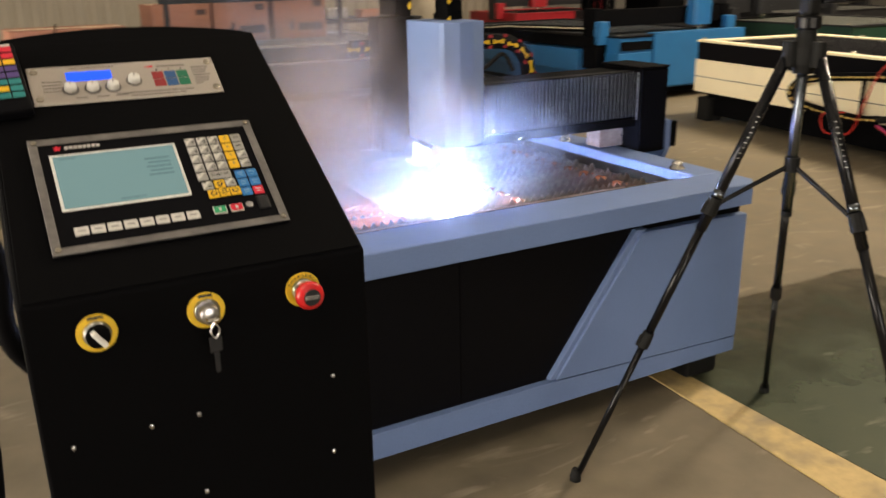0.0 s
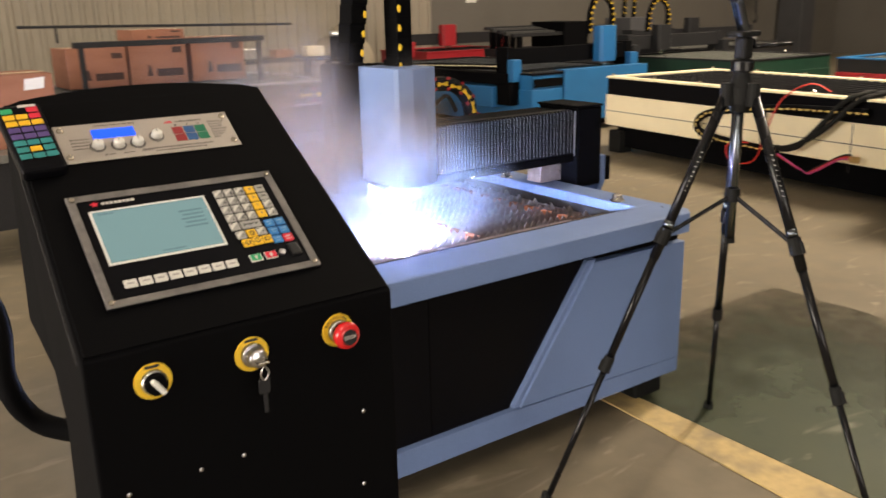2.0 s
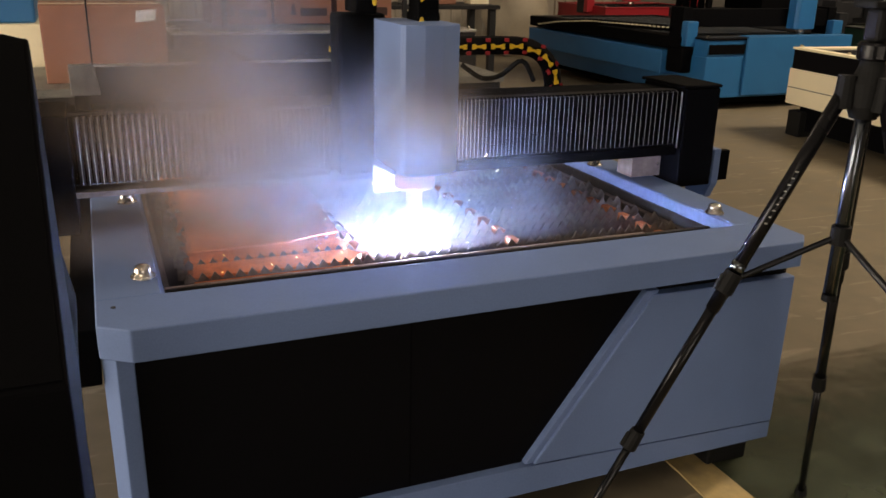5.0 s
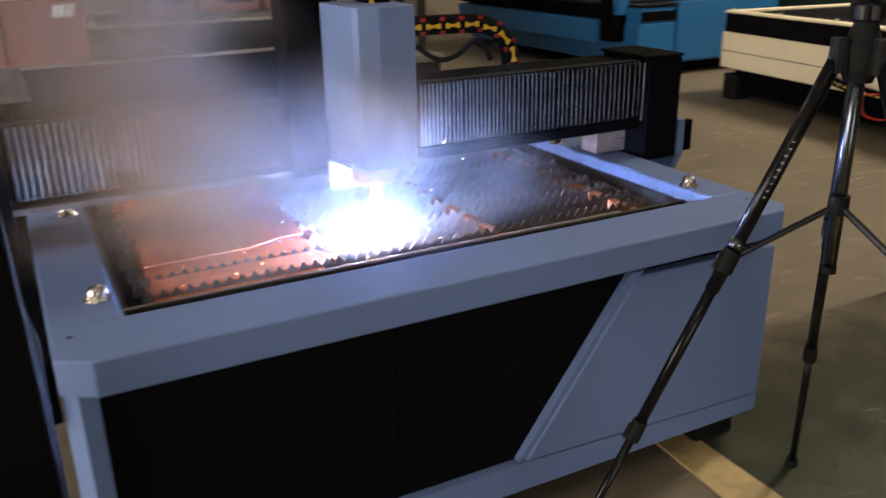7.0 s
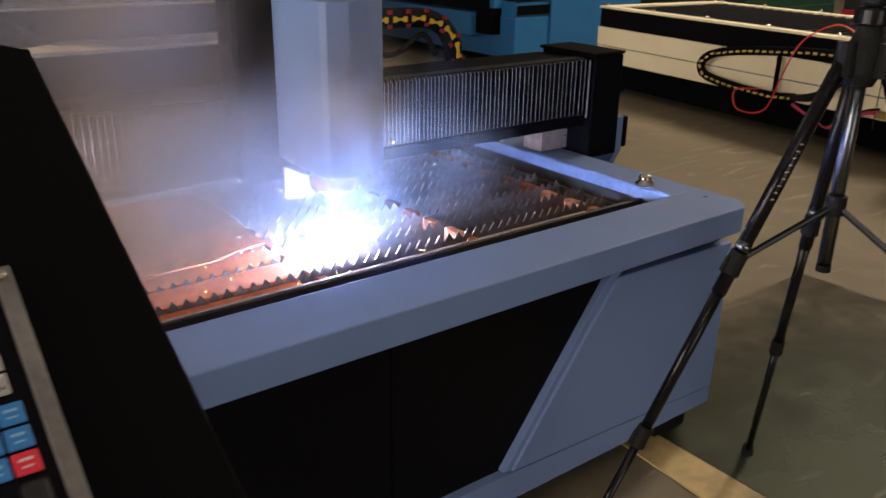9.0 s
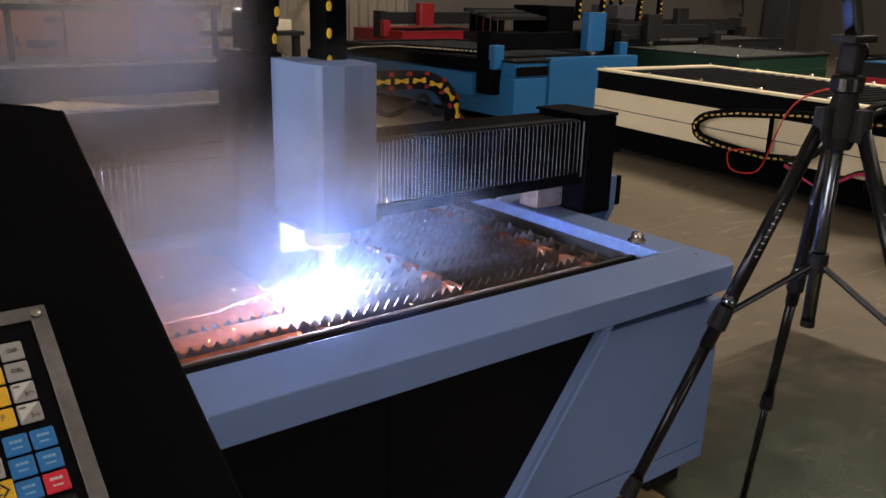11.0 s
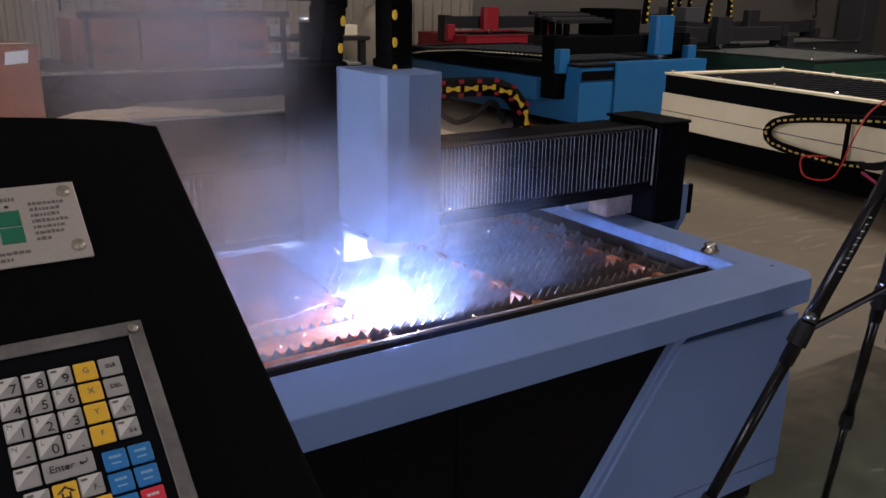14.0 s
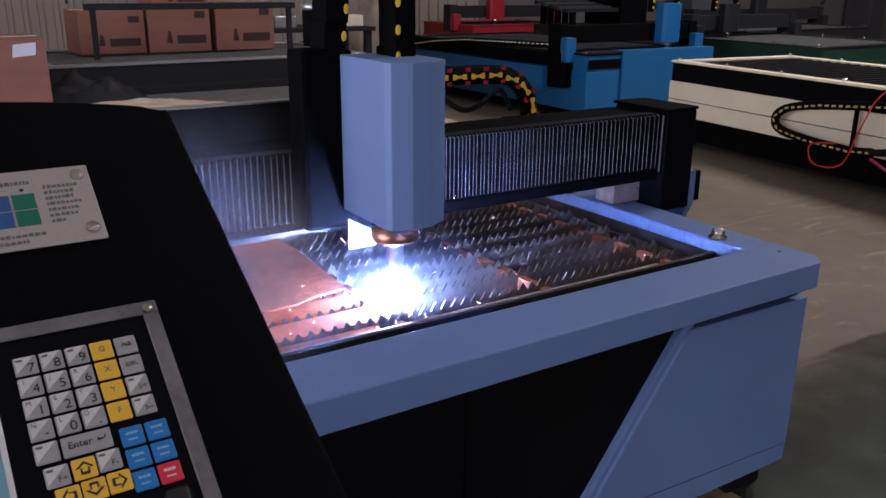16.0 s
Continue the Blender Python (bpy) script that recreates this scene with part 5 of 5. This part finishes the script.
part("thin_rail_post", rod((-0.9, 0, 0.43), (-0.9, 0, 0.56), 0.01), CHARCOAL, rail)
cab = thing("machine_cabinet", -0.3, 7.4, 0, "cream machine cabinet with dark top beside the bench", "cabinet")
part("body", box(-0.7, 0.7, -0.4, 0.4, 0.08, 1.0, 0.01), CREAM, cab)
part("plinth", box(-0.65, 0.65, -0.36, 0.36, 0, 0.08), CHARCOAL, cab)
part("top_unit", box(-0.6, 0.55, -0.3, 0.3, 1.0, 1.3, 0.02), MACHINE_BLUE, cab, "blue upper unit")
sack = thing("standing_sack", 7.0, 12.9, 0, "pale wrapped bundle standing by the wall", "bundle")
part("wrapping", blob(0.5, 0.25, 5.0, 3, 1.25), BAG, sack, "", True).location.z = 0.62
b2 = bench(3.6, 5.4, 10.2, 11.0, 0.95, "dark bench with small parts by the wall", CHARCOAL)
for i in range(4):
    o = thing("parts_box", 3.85 + 0.45 * i, 10.5, 0.95, "small pale box of parts on the bench", "box", "small parts boxes")
    part("tub", box(-0.13, 0.13, -0.1, 0.1, 0, 0.1 + 0.03 * (i % 2), 0.01), (CREAM, ALU, CARTON, CREAM)[i], o)
# board and runners added to give the floor's pale patch
low = thing("pallet_sheet", 4.3, 7.6, 0, "beige board added for a pale floor patch", "board")
part("board", box(-0.7, 0.7, -0.6, 0.6, 0.12, 0.15), CLOTH, low)
for x in (-0.5, 0, 0.5):
    part("runner", box(x - 0.05, x + 0.05, -0.55, 0.55, 0, 0.12), CARTON, low)
st = thing("wall_notice", 10.6, HY1 - 0.001, 1.62, "small white notice on the hall wall", "notice")
part("sheet", box(-0.13, 0.13, -0.004, 0, 0, 0.24), WHITE, st)
part("print", box(-0.08, 0.06, -0.006, -0.0045, 0.06, 0.15), GREY_KEY, st)
hk = thing("hoist_hook", 19.4, 13.5, 0, "yellow hoist block with hook hanging on a chain", "hoist")
part("block", lathe([(0.12, 1.6), (0.22, 1.68), (0.22, 1.86), (0.1, 1.95)], 16), YELLOW, hk)
part("chain", rod((0, 0, 1.95), (0, 0, HH), 0.02, None, 6), CHARCOAL, hk)
part("hook", tube([(0, 0, 1.6), (0, 0, 1.3), (0.06, 0, 1.1), (0, 0, 1.0), (-0.07, 0, 1.06)], 0.025, 6), CHARCOAL, hk)
rm = thing("rail_machine", 8.75, 10.5, 0, "long dark machine with parallel black guide rails and black housing", "cnc machine", "machines in the hall")
part("body", box(0.1, 2.9, 0.0, 0.9, 0.12, 0.86, 0.01), CHARCOAL, rm)
for i in range(5):
    part("guide_rail", box(0.0, 1.05, 0.02 + 0.17 * i, 0.1 + 0.17 * i, 1.06 + 0.025 * i, 1.115 + 0.025 * i, 0.006), (CHARCOAL, BED_DARK)[i % 2], rm)
    part("rail_post", box(0.12, 0.2, 0.03 + 0.17 * i, 0.09 + 0.17 * i, 0.8605, 1.0595 + 0.025 * i), BLACK, rm)
part("housing", box(1.06, 1.62, -0.02, 0.8, 0.861, 1.27, 0.012), BLACK, rm, "black rail housing")
part("rear_rail", box(1.63, 2.95, 0.3, 0.42, 1.08, 1.15, 0.006), CHARCOAL, rm)
part("rear_rail", box(1.63, 2.95, 0.5, 0.62, 1.12, 1.19, 0.006), BED_DARK, rm)
part("grey_housing", box(2.55, 3.15, -0.1, 0.5, 0.861, 1.3, 0.012), COLUMN, rm, "dark grey square housing")
part("end_box", box(3.16, 3.85, 0.0, 0.5, 0.5, 1.08, 0.012), BLACK, rm)
for x_ in (2.7, 2.95):
    part("cable_chain", tube([(x_, 0.2, 1.3), (x_ + 0.02, 0.2, 1.6), (x_ + 0.05, 0.22, 1.85)], 0.035, 6), BLACK, rm)
    for i in range(5):
        part("link_pin", box(x_ - 0.012, x_ + 0.012, 0.158, 0.166, 1.36 + 0.1 * i, 1.385 + 0.1 * i), YELLOW, rm)
for x_ in (0.3, 2.6):
    part("foot", box(x_, x_ + 0.15, 0.1, 0.8, 0, 0.12), RUBBER, rm)
fan = thing("standing_fan", 14.0, 6.9, 0, "tall grey standing fan", "fan")
part("pole", rod((0, 0, 0.03), (0, 0, 1.35), 0.02), COLUMN_TUBE, fan)
part("base", lathe([(0.25, 0), (0.24, 0.03), (0.03, 0.05)], 20), CHARCOAL, fan)
part("cage", rod((-0.08, 0, 1.5), (0.04, 0, 1.5), 0.26, 0.26, 20), CHARCOAL, fan)

hose = thing("hose", 0.1, 1.8, 0, "thick black hose and cables drooping behind the console", "hose")
part("hose_run", tube([(-0.14, 0.15, 1.2), (-0.06, 0.05, 0.98), (-0.065, 0.0, 0.85), (-0.02, 0.0, 0.75), (0.08, -0.08, 0.715), (0.14, -0.25, 0.70), (0.16, -0.42, 0.69)], 0.022, 10), BLACK, hose, "", True)

part("hose_run", tube([(-0.2, 0.1, 0.9), (-0.13, 0.02, 0.66), (-0.14, -0.08, 0.42), (-0.1, -0.2, 0.2), (0.0, -0.3, 0.06), (0.1, -0.36, 0.03)], 0.016, 8), BLACK, hose, "thin black cable", True)
part("hose_run", tube([(-0.26, 0.16, 0.8), (-0.2, 0.0, 0.5), (-0.22, -0.15, 0.16), (-0.2, -0.35, 0.02), (-0.1, -0.5, 0.016), (0.04, -0.52, 0.016)], 0.014, 8), BLACK, hose, "thin black cable", True)

# ---- smoke ----


def puff(x, y, z, w, h, seed, rz, tilt, material):
    """A crumpled sheet of thin smoke, soft at its rim."""
    bm = bmesh.new()
    bmesh.ops.create_grid(bm, x_segments=28, y_segments=28, size=0.5)
    uv = bm.loops.layers.uv.new("UVMap")
    for f in bm.faces:
        for l in f.loops:
            l[uv].uv = (l.vert.co.x + 0.5, l.vert.co.y + 0.5)
    for v in bm.verts:
        r2 = v.co.x ** 2 + v.co.y ** 2
        k = noise.fractal(Vector((v.co.x * 1.5 + seed, v.co.y * 1.5, seed * 1.7)), 1.0, 2.0, 2)
        v.co = (v.co.x * w, 0.06 * w * r2 + 0.015 * w * k, v.co.y * h)
    s = part("puff", bm, material, fumes, "", True)
    s.matrix_basis = pose(x - SX, y - SY, z - SZ, tilt, 0, rz)
    return s


# x, y, z, width, height, seed, turn, tilt, rise in 16 s, kind: blue smoke, brown fume, thin blue veil, thin brown veil
PUFFS = [
    (0.86, 2.20, 1.16, 0.6, 0.7, 4.0, 0, 0, 0.35, 1), (0.96, 2.28, 1.02, 0.6, 0.5, 3.0, 0, 0, 0.1, 1),
    (0.80, 2.38, 1.06, 0.75, 0.5, 6.0, 0, 0, 0.05, 1), (0.93, 2.46, 0.93, 0.65, 0.35, 9.0, 0, 0, 0.0, 1),
    (1.00, 2.20, 0.94, 0.5, 0.42, 2.0, 0, 0, 0.28, 0), (1.08, 2.25, 0.9, 0.5, 0.36, 5.0, 0, 0, 0.26, 0),
    (0.90, 2.33, 1.16, 0.58, 0.6, 7.0, 0, 0, 0.5, 0), (1.20, 2.30, 0.88, 0.5, 0.3, 11.0, 0, 0, 0.16, 0),
    (0.98, 2.30, 0.98, 0.65, 0.42, 21.0, 0, 0, 0.06, 0),
    (0.86, 2.42, 1.24, 0.8, 0.7, 13.0, 0, 0, 0.4, 0), (1.33, 2.27, 1.08, 0.55, 0.55, 15.0, 0, 0, 0.1, 2),
    (1.64, 2.40, 1.0, 1.0, 0.62, 12.0, 0, 0, 0.05, 2), (1.58, 2.46, 0.92, 0.9, 0.4, 18.0, 0, 0, 0.03, 2),
    (1.26, 2.24, 1.10, 0.55, 0.5, 23.0, 0, 0, 0.1, 3), (0.74, 2.33, 0.90, 0.6, 0.32, 25.0, 0, 0, 0.0, 1), (0.98, 2.33, 0.85, 0.65, 0.26, 27.0, 0, 0, 0.0, 3),
]
SHEETS = {0: (-1.2, -0.4, 0.4, 1.2), 1: (-1.8, -1.2, -0.6, 0, 0.6, 1.2, 1.8), 2: (0,), 3: (-0.8, 0, 0.8)}
PUFFS = [(x + 0.035 * j, y + 0.016 * j, z + 0.03 * math.sin(seed + 2 * j), w * (1 - 0.12 * j), h * (1 + 0.1 * j), seed + 0.31 * j, rz, tilt, rise, kind)
         for x, y, z, w, h, seed, rz, tilt, rise, kind in PUFFS for j in SHEETS[kind]]
SX, SY, SZ = 0.98, 2.3, 0.742
fumes = thing("cutting_smoke", SX, SY, SZ, "thin grey-brown cutting smoke drifting over the bed", "smoke")
smoke = [puff(*p[:8], FUME if p[9] in (1, 3) else SMOKE) for p in PUFFS]

# ---- what moves ----
HEAD_X = [(0, 1.418), (1.5, 1.405), (3, 1.397), (4.5, 1.388), (7, 1.364), (9, 1.33), (12.5, 1.298), (14.5, 1.284), (16, 1.278)]


CARRIED = [(0, 0.0, 0.0), (14.4, 0.0, 0.0), (14.6, 0.004, 0.0), (14.8, 0.022, 0.005), (15.0, 0.075, 0.012), (15.1, 0.16, 0.015), (15.2, 0.265, 0.018), (15.3, 0.42, 0.02), (15.5, 0.85, 0.03), (16, 1.7, 0.03)]


def motions():
    walk(stand, [(t, pose(2.02 + 0.84 * d, 1.60 - 0.55 * d, z)) for t, d, z in CARRIED])
    for ob, z in ((head, 0.775), (arc, 0.758)):
        walk(ob, [(t, pose(x, 2.49, z)) for t, x in HEAD_X])
    for i, (ob, p) in enumerate(zip(smoke, PUFFS)):
        x, y, z, w, h, seed, rz, tilt, rise, _ = p
        rows = []
        for k in range(17):
            s = 0.9 * k + seed * 2.3
            sink = max(0.0, 0.015 * (k - 9)) + max(0.0, 0.55 * (k - 15))
            rows.append((k, pose(x - SX + 0.05 * math.sin(0.8 * s) - (0.012 * rise + 0.004) * k, y - SY + 0.1 * max(0, k - 15), z - sink - SZ + rise * k / 16 + 0.05 * math.sin(0.7 * s + 1), tilt + 1.2 * math.sin(0.6 * s), 9 * math.sin(0.45 * s + seed), rz + 1.5 * math.sin(0.5 * s))))
        walk(ob, rows)


motions()
